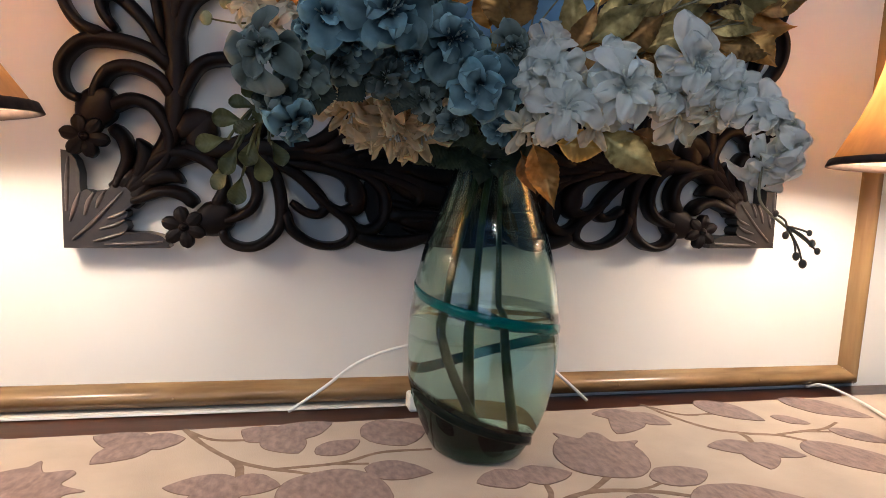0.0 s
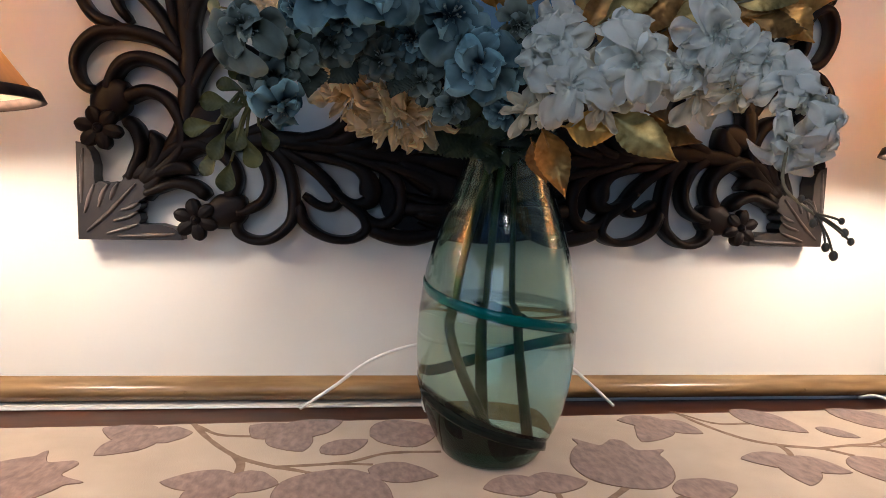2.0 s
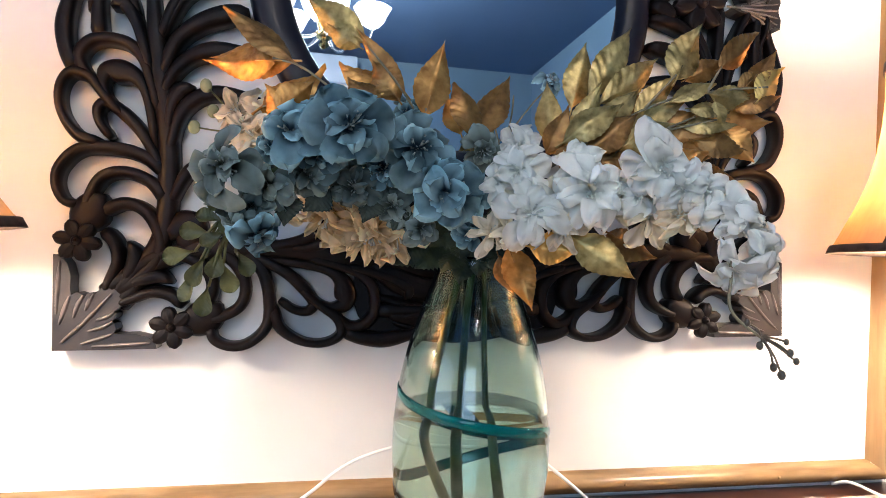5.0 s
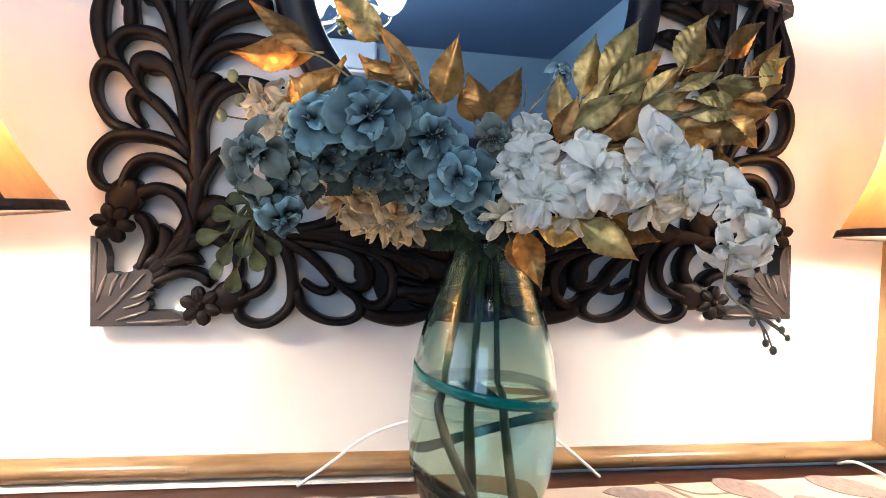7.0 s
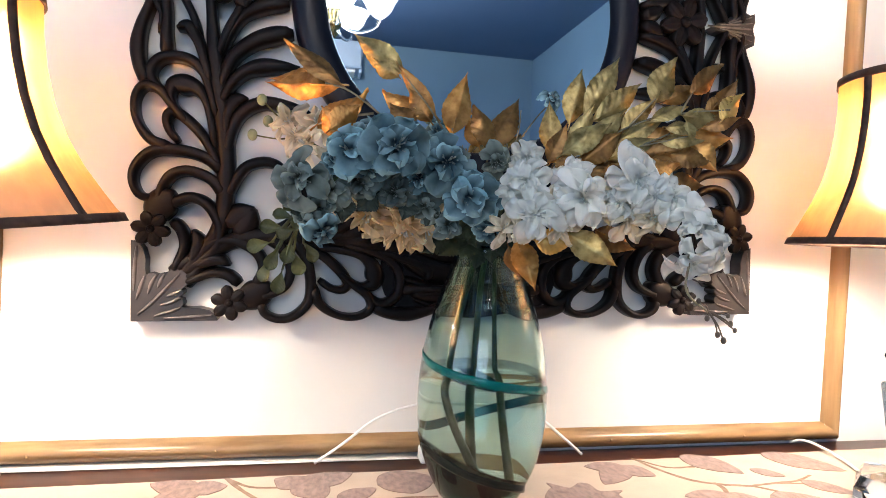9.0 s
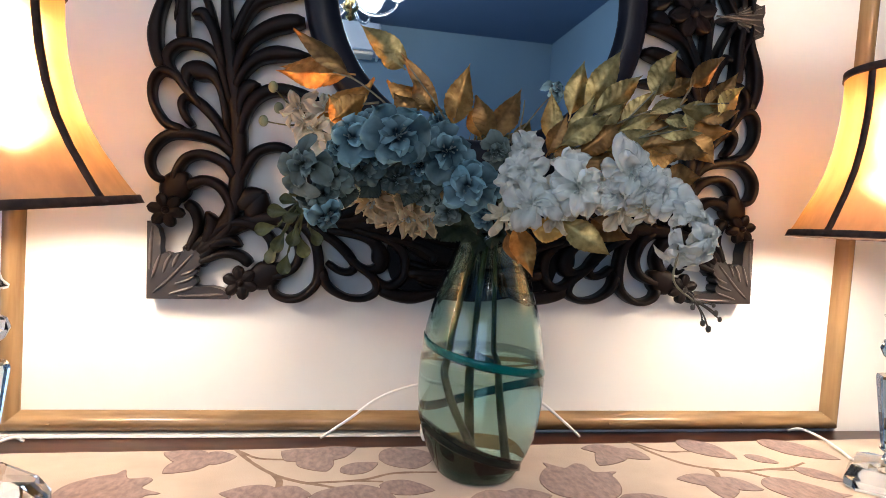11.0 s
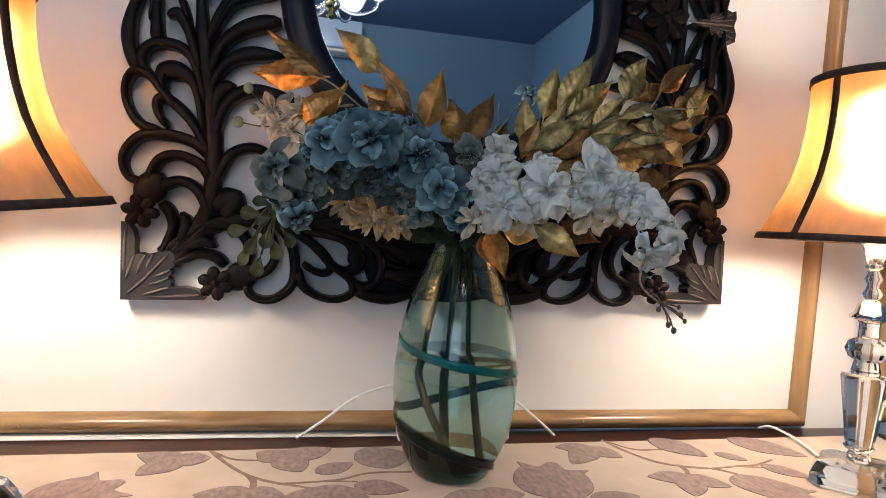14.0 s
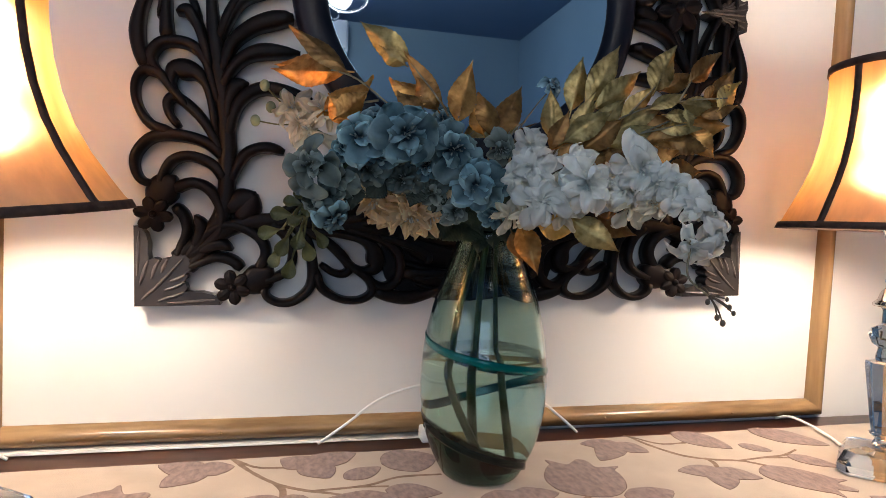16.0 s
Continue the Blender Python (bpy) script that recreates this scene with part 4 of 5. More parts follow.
# ---- flowers ----
def tinted(name, a, b, rough, scale=35.0, metal=0.0, sheen=0.0, see=0.0, heart=None, uneven=0.26):
    """Cloth petal or leaf: two tones, and a shift from piece to piece."""
    m = material(name, a, rough, metal)
    ramp = vary(m, a, b, scale, (1, 1, 1), 0.3, 0.7)
    p = m.node_tree.nodes["Principled BSDF"]
    link = m.node_tree.links.new
    info = node(m, "ShaderNodeObjectInfo")
    span = node(m, "ShaderNodeMapRange", To_Min=0.82, To_Max=1.16)
    link(info.outputs["Random"], span.inputs["Value"])
    hsv = node(m, "ShaderNodeHueSaturation")
    link(ramp.outputs["Color"], hsv.inputs["Color"])
    link(span.outputs["Result"], hsv.inputs["Value"])
    dye = hsv.outputs["Color"]
    if heart:
        # no two petals are dyed quite alike
        each = node(m, "ShaderNodeNewGeometry")
        own = node(m, "ShaderNodeMapRange", To_Min=1.0 - uneven, To_Max=1.0 + 0.5 * uneven)
        link(each.outputs["Random Per Island"], own.inputs["Value"])
        again = node(m, "ShaderNodeHueSaturation")
        link(dye, again.inputs["Color"])
        link(own.outputs["Result"], again.inputs["Value"])
        dye = again.outputs["Color"]
        # the dye deepens towards the heart, painting in its shade, with fine veins
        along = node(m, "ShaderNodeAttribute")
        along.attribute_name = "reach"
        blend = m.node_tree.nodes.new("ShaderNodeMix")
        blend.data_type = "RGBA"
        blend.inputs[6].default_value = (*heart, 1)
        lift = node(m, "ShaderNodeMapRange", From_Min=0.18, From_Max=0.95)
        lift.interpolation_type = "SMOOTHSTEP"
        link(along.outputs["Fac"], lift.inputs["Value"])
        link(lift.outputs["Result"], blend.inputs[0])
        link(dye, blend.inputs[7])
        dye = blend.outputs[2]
        # the colour pales towards the petal's edge
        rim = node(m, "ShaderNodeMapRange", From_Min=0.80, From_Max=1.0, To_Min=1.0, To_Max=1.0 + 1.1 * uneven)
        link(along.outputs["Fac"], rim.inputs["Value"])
        paled = node(m, "ShaderNodeHueSaturation")
        link(dye, paled.inputs["Color"])
        link(rim.outputs["Result"], paled.inputs["Value"])
        dye = paled.outputs["Color"]
    link(dye, p.inputs["Base Color"])
    if sheen:
        p.inputs["Sheen Weight"].default_value = sheen
    if see:
        thin = node(m, "ShaderNodeBsdfTranslucent")
        link(dye, thin.inputs["Color"])
        mix = node(m, "ShaderNodeMixShader", Fac=see)
        link(p.outputs[0], mix.inputs[1])
        link(thin.outputs[0], mix.inputs[2])
        link(mix.outputs[0], m.node_tree.nodes["Material Output"].inputs["Surface"])
    return m


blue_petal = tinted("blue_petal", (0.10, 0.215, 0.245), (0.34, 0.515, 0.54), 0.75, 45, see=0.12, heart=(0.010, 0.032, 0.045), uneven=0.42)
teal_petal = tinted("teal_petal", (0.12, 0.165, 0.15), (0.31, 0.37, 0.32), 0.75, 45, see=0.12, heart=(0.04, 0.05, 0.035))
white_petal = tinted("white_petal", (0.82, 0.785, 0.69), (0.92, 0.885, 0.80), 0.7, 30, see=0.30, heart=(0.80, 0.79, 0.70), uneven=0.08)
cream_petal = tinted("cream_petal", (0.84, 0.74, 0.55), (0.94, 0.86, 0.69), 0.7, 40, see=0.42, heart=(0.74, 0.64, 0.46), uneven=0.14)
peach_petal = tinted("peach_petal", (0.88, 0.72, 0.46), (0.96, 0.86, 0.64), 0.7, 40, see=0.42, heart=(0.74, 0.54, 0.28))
stamen = tinted("stamen", (0.03, 0.045, 0.05), (0.30, 0.34, 0.30), 0.7, 260)
pale_stamen = tinted("pale_stamen", (0.55, 0.58, 0.50), (0.75, 0.75, 0.66), 0.7, 300)
gold_orange = tinted("gold_orange", (0.38, 0.15, 0.03), (0.78, 0.40, 0.11), 0.36, 80, 0.7)
gold_brown = tinted("gold_brown", (0.17, 0.075, 0.018), (0.42, 0.21, 0.06), 0.38, 90, 0.65)
gold_green = tinted("gold_green", (0.20, 0.135, 0.036), (0.58, 0.42, 0.16), 0.40, 90, 0.6)
gold_bright = tinted("gold_bright", (0.70, 0.42, 0.10), (0.90, 0.62, 0.22), 0.34, 55, 0.75)
olive_leaf = tinted("olive_leaf", (0.055, 0.052, 0.012), (0.20, 0.175, 0.055), 0.5, 60)
dark_leaf = tinted("dark_leaf", (0.02, 0.03, 0.015), (0.06, 0.075, 0.03), 0.55, 60)
berry_brown = tinted("berry_brown", (0.06, 0.045, 0.03), (0.16, 0.12, 0.08), 0.5, 80)
berry_green = tinted("berry_green", (0.22, 0.24, 0.12), (0.36, 0.38, 0.22), 0.55, 80)
twig = tinted("twig", (0.16, 0.125, 0.07), (0.30, 0.25, 0.15), 0.6, 90)

rng = random.Random(11)


def grid_faces(bm, rows):
    for lo, hi in zip(rows, rows[1:]):
        for k in range(len(lo) - 1):
            bm.faces.new((lo[k], lo[k + 1], hi[k + 1], hi[k]))


def petal(bm, m, length, width, cup, curl, frill, seed, point=0.0):
    """One petal that grows along +x of the pose m and opens towards +z; point: how pointed its tip is."""
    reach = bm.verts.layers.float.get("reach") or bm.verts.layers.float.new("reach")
    rows = []
    n, k = 9, 8
    lean = 0.12 * math.sin(seed * 11)
    for i in range(n + 1):
        s = 1 - (1 - i / n) ** 1.7
        round_tip = (0.12 + 0.88 * min(1.0, s * 1.35) ** 0.9) * math.sqrt(max(0.0, 1 - s ** 8))
        sharp_tip = max(0.0, math.sin(math.pi * (0.06 + 0.94 * s)) ** 0.9)
        w = width * ((1 - point) * round_tip + point * sharp_tip)
        row = []
        for j in range(k + 1):
            t = 2 * j / k - 1
            edge = max(abs(t), s) ** 3
            wave = frill * edge * math.sin(4.5 * t + 6 * s + seed * 3.7) + frill * noise.noise((seed * 5 + t * 2.0, s * 2.4, seed))
            x = length * s * (1 - 0.10 * t * t * s - 0.07 * (1 - abs(t)) ** 2 * s ** 4 * (1 - point))
            z = length * (cup * s * (1 - s) * 2.2 + curl * 0.7 * s ** 3) + width * (0.35 * (1 - s) * t * t - 0.20 * s * t ** 4 - 0.10 * (1 - abs(t)) ** 4) + wave
            v = bm.verts.new(m @ Vector((x, t * w + lean * w * s, z)))
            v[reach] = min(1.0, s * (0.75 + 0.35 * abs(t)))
            row.append(v)
        rows.append(row)
    grid_faces(bm, rows)


def facing(way, spin):
    """A turn whose z axis looks along way."""
    return Vector(way).to_track_quat("Z", "Y").to_matrix().to_4x4() @ Matrix.Rotation(spin, 4, "Z")


BLOOMS = {
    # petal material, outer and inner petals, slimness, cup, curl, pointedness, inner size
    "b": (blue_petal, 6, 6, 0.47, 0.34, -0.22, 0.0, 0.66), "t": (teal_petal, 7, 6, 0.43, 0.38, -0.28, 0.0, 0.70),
    "w": (white_petal, 6, 6, 0.37, 0.36, -0.44, 0.0, 0.80), "c": (cream_petal, 6, 4, 0.27, 0.22, -0.30, 0.3, 0.8),
    "p": (peach_petal, 11, 8, 0.15, 0.10, -0.16, 0.20, 0.85), "d": (white_petal, 6, 3, 0.36, 0.36, -0.10, 0.05, 0.8)}


def blossom(parent, place, radius, way, kind):
    """A silk blossom: two whorls of petals and a tuft of stamens."""
    mat, outer, inner_count, slim, cup, curl, point, small = BLOOMS[kind]
    m = Matrix.Translation(place) @ facing(way, rng.uniform(0, 6.3))
    bm = bmesh.new()
    for ring, count, scale, lift in ((0, outer, 1.0, 0.0), (1, inner_count, small, 0.10)):
        for k in range(count):
            a = 2 * math.pi * (k + 0.5 * ring) / count + rng.uniform(-0.22, 0.22)
            size = radius * scale * rng.uniform(0.70, 1.10)
            p = m @ Matrix.Rotation(a, 4, "Z") @ Matrix.Translation((radius * 0.05, 0, radius * lift)) @ Matrix.Rotation(-rng.uniform(-0.25, 0.55) - 0.55 * ring, 4, "Y") @ Matrix.Rotation(rng.uniform(-0.5, 0.5), 4, "X")
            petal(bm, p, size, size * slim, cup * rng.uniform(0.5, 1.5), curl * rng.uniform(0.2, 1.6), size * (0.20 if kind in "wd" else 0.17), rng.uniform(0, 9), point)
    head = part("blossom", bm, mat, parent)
    bm = bmesh.new()
    pale = kind in "wcpd"
    for k in range(6 if pale else 24):
        a, lean = rng.uniform(0, 6.3), rng.uniform(0.1, 0.75 if pale else 1.5)
        tip = Vector((math.cos(a) * lean, math.sin(a) * lean, 1.0)).normalized() * radius * rng.uniform(0.30, 0.50)
        base = Vector((math.cos(a), math.sin(a), 0)) * radius * 0.06 + Vector((0, 0, radius * 0.08))
        tube(bm, [m @ base, m @ (base * 0.4 + tip * 0.6), m @ (base + tip)], [radius * 0.012, radius * 0.012, radius * 0.030], 5, 2)
    bmesh.ops.create_uvsphere(bm, u_segments=8, v_segments=6, radius=radius * 0.13, matrix=m @ Matrix.Translation((0, 0, radius * 0.08)))
    part("stamen_tuft", bm, pale_stamen if pale else stamen, head)
    return head


def leaf(parent, base, tip, half, mat, name="leaf", face=(-0.15, -1.0, 0.25), fold=0.28, teeth=0.09, bow=0.10, spoon=False):
    """A pressed foil leaf with a midrib, side veins and a toothed edge."""
    base, tip = Vector(base), Vector(tip)
    ax = tip - base
    size = ax.length
    ax.normalize()
    out = Vector(face) + Vector((rng.uniform(-0.7, 0.7), 0, rng.uniform(-0.55, 0.55)))
    out = (out - ax * out.dot(ax)).normalized()
    side = out.cross(ax)
    bend = rng.uniform(-1, 1) * bow
    twist = rng.uniform(-0.5, 0.5)
    bm = bmesh.new()
    rows = []
    n, k = 42, 10
    for i in range(n + 1):
        s = i / n
        shape = max(math.sin(math.pi * s ** 1.9), 0.0) ** 0.62 if spoon else math.sin(math.pi * s ** 0.78) ** 1.2
        w = half * 1.08 * max(shape, 0.02 if s > 0.5 else 0.10) * (1 + teeth * (((s * 11) % 1.0) - 0.5) * (0.1 < s < 0.95))
        c, d = math.cos(twist * (s - 0.5)), math.sin(twist * (s - 0.5))
        row = []
        for j in range(k + 1):
            t = 2 * j / k - 1
            vein = 0.20 * half * (abs(math.sin(math.pi * (s * 8 - abs(t) * 1.7))) - 0.5) * (0.3 + 0.7 * abs(t)) * (abs(t) < 0.99)
            h = -fold * half * abs(t) ** 1.3 + vein + (0.06 * half if j == k // 2 else 0) + size * bend * 4 * s * (1 - s) + 0.15 * half * noise.noise((s * 3, t, base.x * 50))
            row.append(bm.verts.new(base + ax * size * s + side * w * t * c + out * (h + w * t * d)))
        rows.append(row)
    grid_faces(bm, rows)
    tube(bm, [base - ax * size * 0.12 - out * 0.001, base, base + ax * size * 0.25 - out * 0.0006], [half * 0.07, half * 0.06, half * 0.03], 5, 2)
    return part(name, bm, mat, parent)


def stalk(parent, points, r0, r1, mat, name="stem"):
    bm = bmesh.new()
    n = len(points)
    tube(bm, points, [r0 + (r1 - r0) * k / (n - 1) for k in range(n)], 7, 6)
    return part(name, bm, mat, parent)


MOUTH = (VX, VY, 1.150)


def spray(name, label, category):
    return tagged(thing(name, (0, 0, 0), label, category), group="bouquet in the vase")


def bunch(parent, items):
    for kind, place, radius in items:
        radius *= 0.92 if kind in "bt" else 1.0
        way = Vector((-0.20, -0.86, 1.17)) - Vector(place)
        way = way.normalized() + 2.2 * (Vector(place) - Vector((-0.03, -0.20, 1.205))) + Vector((rng.uniform(-0.35, 0.35), 0, rng.uniform(-0.25, 0.35)))
        blossom(parent, place, radius, way, kind)


def foot_stem(parent, through_points, foot, r0=0.0048, r1=0.0018, mat=None):
    """A stem from the vase's floor through its mouth and out to a head."""
    low = [(VX + foot[0], VY + foot[1], 0.880), (VX + foot[2], VY + foot[3], 1.00), (VX + foot[4], VY + foot[5], 1.145)]
    stalk(parent, low + through_points, r0, r1, mat or stem_green)


blue_spray = spray("blue_flower_spray", "spray of dusty blue silk flowers drooping from the vase", "artificial flower")
# grey-teal fillers under the blue row carry its shade in their colour
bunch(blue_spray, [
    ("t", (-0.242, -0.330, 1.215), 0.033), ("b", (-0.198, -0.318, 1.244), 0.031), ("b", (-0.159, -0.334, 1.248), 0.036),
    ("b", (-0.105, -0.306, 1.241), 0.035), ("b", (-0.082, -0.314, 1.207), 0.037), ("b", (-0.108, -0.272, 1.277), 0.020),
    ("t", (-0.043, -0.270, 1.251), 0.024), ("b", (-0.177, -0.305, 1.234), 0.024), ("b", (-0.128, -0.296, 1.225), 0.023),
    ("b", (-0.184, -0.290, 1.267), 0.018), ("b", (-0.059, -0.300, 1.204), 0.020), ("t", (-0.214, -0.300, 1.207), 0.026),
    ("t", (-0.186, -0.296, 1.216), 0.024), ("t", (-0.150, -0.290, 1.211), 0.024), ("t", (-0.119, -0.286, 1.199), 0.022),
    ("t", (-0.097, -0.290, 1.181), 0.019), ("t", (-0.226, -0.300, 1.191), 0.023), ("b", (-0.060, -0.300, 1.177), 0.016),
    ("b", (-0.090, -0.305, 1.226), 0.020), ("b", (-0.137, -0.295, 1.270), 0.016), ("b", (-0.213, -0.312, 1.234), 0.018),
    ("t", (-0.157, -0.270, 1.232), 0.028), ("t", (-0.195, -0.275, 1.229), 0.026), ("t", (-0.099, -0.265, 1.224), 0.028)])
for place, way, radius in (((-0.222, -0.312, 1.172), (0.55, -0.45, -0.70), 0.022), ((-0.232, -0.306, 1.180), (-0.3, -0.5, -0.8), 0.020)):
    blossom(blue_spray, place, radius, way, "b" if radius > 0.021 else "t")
foot_stem(blue_spray, [(-0.040, -0.180, 1.175), (-0.090, -0.260, 1.225), (-0.170, -0.300, 1.235), (-0.235, -0.310, 1.205)], (-0.002, -0.012, -0.045, -0.012, -0.018, -0.006))
for a, b in (((-0.240, -0.300, 1.195), (-0.224, -0.306, 1.165)), ((-0.210, -0.290, 1.215), (-0.236, -0.288, 1.160)), ((-0.218, -0.292, 1.205), (-0.252, -0.286, 1.150))):
    stalk(blue_spray, [a, ((a[0] + b[0]) / 2 - 0.006, a[1] - 0.004, (a[2] + b[2]) / 2), b], 0.0016, 0.0013, olive_leaf)
for tip, base in (((-0.279, -0.285, 1.172), (-0.256, -0.288, 1.170)), ((-0.290, -0.285, 1.150), (-0.268, -0.288, 1.156)), ((-0.270, -0.285, 1.130), (-0.260, -0.288, 1.152)), ((-0.262, -0.285, 1.108), (-0.257, -0.288, 1.130)), ((-0.240, -0.285, 1.126), (-0.247, -0.288, 1.148)), ((-0.254, -0.292, 1.136), (-0.249, -0.288, 1.158)), ((-0.245, -0.296, 1.168), (-0.236, -0.292, 1.188)), ((-0.268, -0.290, 1.182), (-0.248, -0.290, 1.178)), ((-0.258, -0.298, 1.196), (-0.242, -0.296, 1.186)), ((-0.228, -0.290, 1.138), (-0.238, -0.290, 1.156)), ((-0.276, -0.280, 1.118), (-0.268, -0.284, 1.140)), ((-0.262, -0.296, 1.160), (-0.246, -0.294, 1.170))):
    leaf(blue_spray, base, tip, 0.0066, olive_leaf, "bud_leaf", fold=-0.55, teeth=0.0, spoon=True)
    stalk(blue_spray, [(-0.232, -0.296, 1.196), ((base[0] - 0.232) / 2 - 0.004, -0.292, (base[2] + 1.196) / 2), base], 0.0013, 0.0011, olive_leaf, "bud_stem")
for tip, base in (((-0.250, -0.318, 1.186), (-0.228, -0.306, 1.196)), ((-0.190, -0.300, 1.190), (-0.170, -0.296, 1.208)), ((-0.120, -0.292, 1.178), (-0.108, -0.288, 1.200)), ((-0.204, -0.306, 1.178), (-0.200, -0.296, 1.204)), ((-0.060, -0.302, 1.166), (-0.064, -0.290, 1.192)), ((-0.145, -0.294, 1.184), (-0.134, -0.290, 1.204))):
    leaf(blue_spray, base, tip, 0.011, teal_petal, "sepal", teeth=0.25)

white_spray = spray("white_flower_spray", "spray of white silk blossoms arching down with dark buds", "artificial flower")
bunch(white_spray, [
    ("w", (0.021, -0.350, 1.210), 0.034), ("w", (0.017, -0.335, 1.230), 0.026), ("w", (-0.026, -0.322, 1.227), 0.025),
    ("w", (-0.023, -0.338, 1.192), 0.031), ("w", (-0.038, -0.310, 1.217), 0.021), ("w", (0.062, -0.374, 1.228), 0.033),
    ("w", (0.076, -0.378, 1.214), 0.024), ("w", (0.092, -0.382, 1.210), 0.027), ("c", (0.063, -0.358, 1.193), 0.026),
    ("c", (0.006, -0.335, 1.183), 0.022), ("c", (-0.046, -0.312, 1.178), 0.020), ("c", (-0.003, -0.325, 1.206), 0.022),
    ("w", (0.103, -0.396, 1.195), 0.022), ("c", (0.047, -0.340, 1.207), 0.024), ("w", (0.052, -0.362, 1.206), 0.022),
    ("w", (-0.010, -0.270, 1.257), 0.022), ("c", (0.079, -0.374, 1.193), 0.020), ("c", (-0.031, -0.322, 1.178), 0.018)])
for place, way, radius in (((0.118, -0.398, 1.184), (0.75, -0.5, 0.10), 0.025), ((0.121, -0.404, 1.168), (0.75, -0.6, -0.45), 0.030), ((0.101, -0.406, 1.160), (-0.10, -0.5, -0.85), 0.028), ((0.108, -0.396, 1.192), (0.3, -0.8, 0.2), 0.020)):
    blossom(white_spray, place, radius, way, "d")
stalk(white_spray, [(0.072, -0.350, 1.208), (0.098, -0.380, 1.194), (0.096, -0.410, 1.160), (0.082, -0.430, 1.130), (0.098, -0.438, 1.113)], 0.0014, 0.0009, twig)
foot_stem(white_spray, [(0.000, -0.190, 1.178), (0.010, -0.270, 1.205), (0.050, -0.325, 1.212), (0.075, -0.350, 1.206)], (-0.002, 0.014, -0.010, 0.006, -0.004, -0.004))
for place, r in (((0.090, -0.436, 1.122), 0.0020), ((0.096, -0.440, 1.108), 0.0022), ((0.108, -0.438, 1.094), 0.0024), ((0.114, -0.438, 1.089), 0.0026), ((0.120, -0.438, 1.103), 0.0023), ((0.123, -0.440, 1.098), 0.0020), ((0.104, -0.436, 1.112), 0.0020), ((0.118, -0.437, 1.110), 0.0018)):
    bm = bmesh.new()
    bmesh.ops.create_uvsphere(bm, u_segments=10, v_segments=8, radius=r, matrix=Matrix.Translation(place) @ Matrix.Diagonal((1, 1, 1.25, 1)))
    part("bud", bm, berry_brown, white_spray, "small dark bud")
    stalk(white_spray, [(0.098, -0.438, 1.114), ((0.098 + place[0]) / 2 + 0.002, -0.438, (1.114 + place[2]) / 2), place], 0.0008, 0.0007, berry_brown, "bud_stem")

cream_spray = spray("cream_flower_spray", "small cream silk flowers with pale green berries", "artificial flower")
bunch(cream_spray, [("c", (-0.260, -0.122, 1.300), 0.030), ("c", (-0.236, -0.140, 1.268), 0.034), ("c", (-0.226, -0.145, 1.296), 0.030), ("c", (-0.250, -0.132, 1.280), 0.028)])
for place in ((-0.296, -0.100, 1.330), (-0.272, -0.102, 1.320), (-0.306, -0.100, 1.286), (-0.288, -0.100, 1.304), (-0.262, -0.104, 1.312)):
    bm = bmesh.new()
    bmesh.ops.create_uvsphere(bm, u_segments=12, v_segments=8, radius=0.0062, matrix=Matrix.Translation(place) @ Matrix.Diagonal((1, 1, 1.2, 1)))
    part("berry", bm, berry_green, cream_spray, "pale green berry")
    stalk(cream_spray, [(-0.244, -0.120, 1.285), ((place[0] - 0.244) / 2, -0.112, (place[2] + 1.285) / 2 - 0.004), place], 0.0012, 0.0009, olive_leaf, "berry_stem")
stalk(cream_spray, [MOUTH, (-0.060, -0.165, 1.175), (-0.150, -0.150, 1.235), (-0.225, -0.140, 1.270), (-0.250, -0.128, 1.288)], 0.0022, 0.0016, stem_green)

peach_spray = spray("peach_flower_spray", "ragged peach silk flower hanging at the vase mouth", "artificial flower")
for place, way, r in (((-0.136, -0.214, 1.194), (-0.10, -0.55, -0.85), 0.054), ((-0.168, -0.218, 1.200), (-0.45, -0.6, -0.7), 0.044), ((-0.108, -0.214, 1.188), (0.25, -0.6, -0.85), 0.046), ((-0.132, -0.226, 1.184), (0.1, -0.8, -0.6), 0.042)):
    blossom(peach_spray, place, r, way, "p")
stalk(peach_spray, [MOUTH, (-0.045, -0.168, 1.172), (-0.090, -0.180, 1.205), (-0.132, -0.200, 1.200)], 0.0022, 0.0016, stem_green)


def gold_spray(label, stems, leaves):
    ob = spray("gold_leaf_spray", label, "artificial leaves")
    for points in stems:
        stalk(ob, points, 0.0014, 0.0009, twig)
    for base, tip, half, tone in leaves:
        leaf(ob, base, tip, half, {"o": gold_orange, "b": gold_brown, "g": gold_green, "y": gold_bright}[tone])
    return ob


gold_spray("copper-gold foil leaves on a stem beside the mirror", [[MOUTH, (-0.060, -0.190, 1.215), (-0.130, -0.215, 1.275), (-0.190, -0.225, 1.318), (-0.222, -0.215, 1.330)], [(-0.170, -0.222, 1.300), (-0.205, -0.236, 1.290), (-0.228, -0.232, 1.282)]], [
    ((-0.207, -0.210, 1.331), (-0.286, -0.147, 1.346), 0.016, "o"), ((-0.204, -0.215, 1.329), (-0.268, -0.200, 1.378), 0.012, "b"), ((-0.222, -0.215, 1.328), (-0.288, -0.170, 1.336), 0.015, "o"),
    ((-0.230, -0.230, 1.281), (-0.176, -0.220, 1.327), 0.017, "o"), ((-0.216, -0.250, 1.274), (-0.185, -0.250, 1.303), 0.013, "o"), ((-0.205, -0.245, 1.268), (-0.226, -0.240, 1.300), 0.012, "o")])
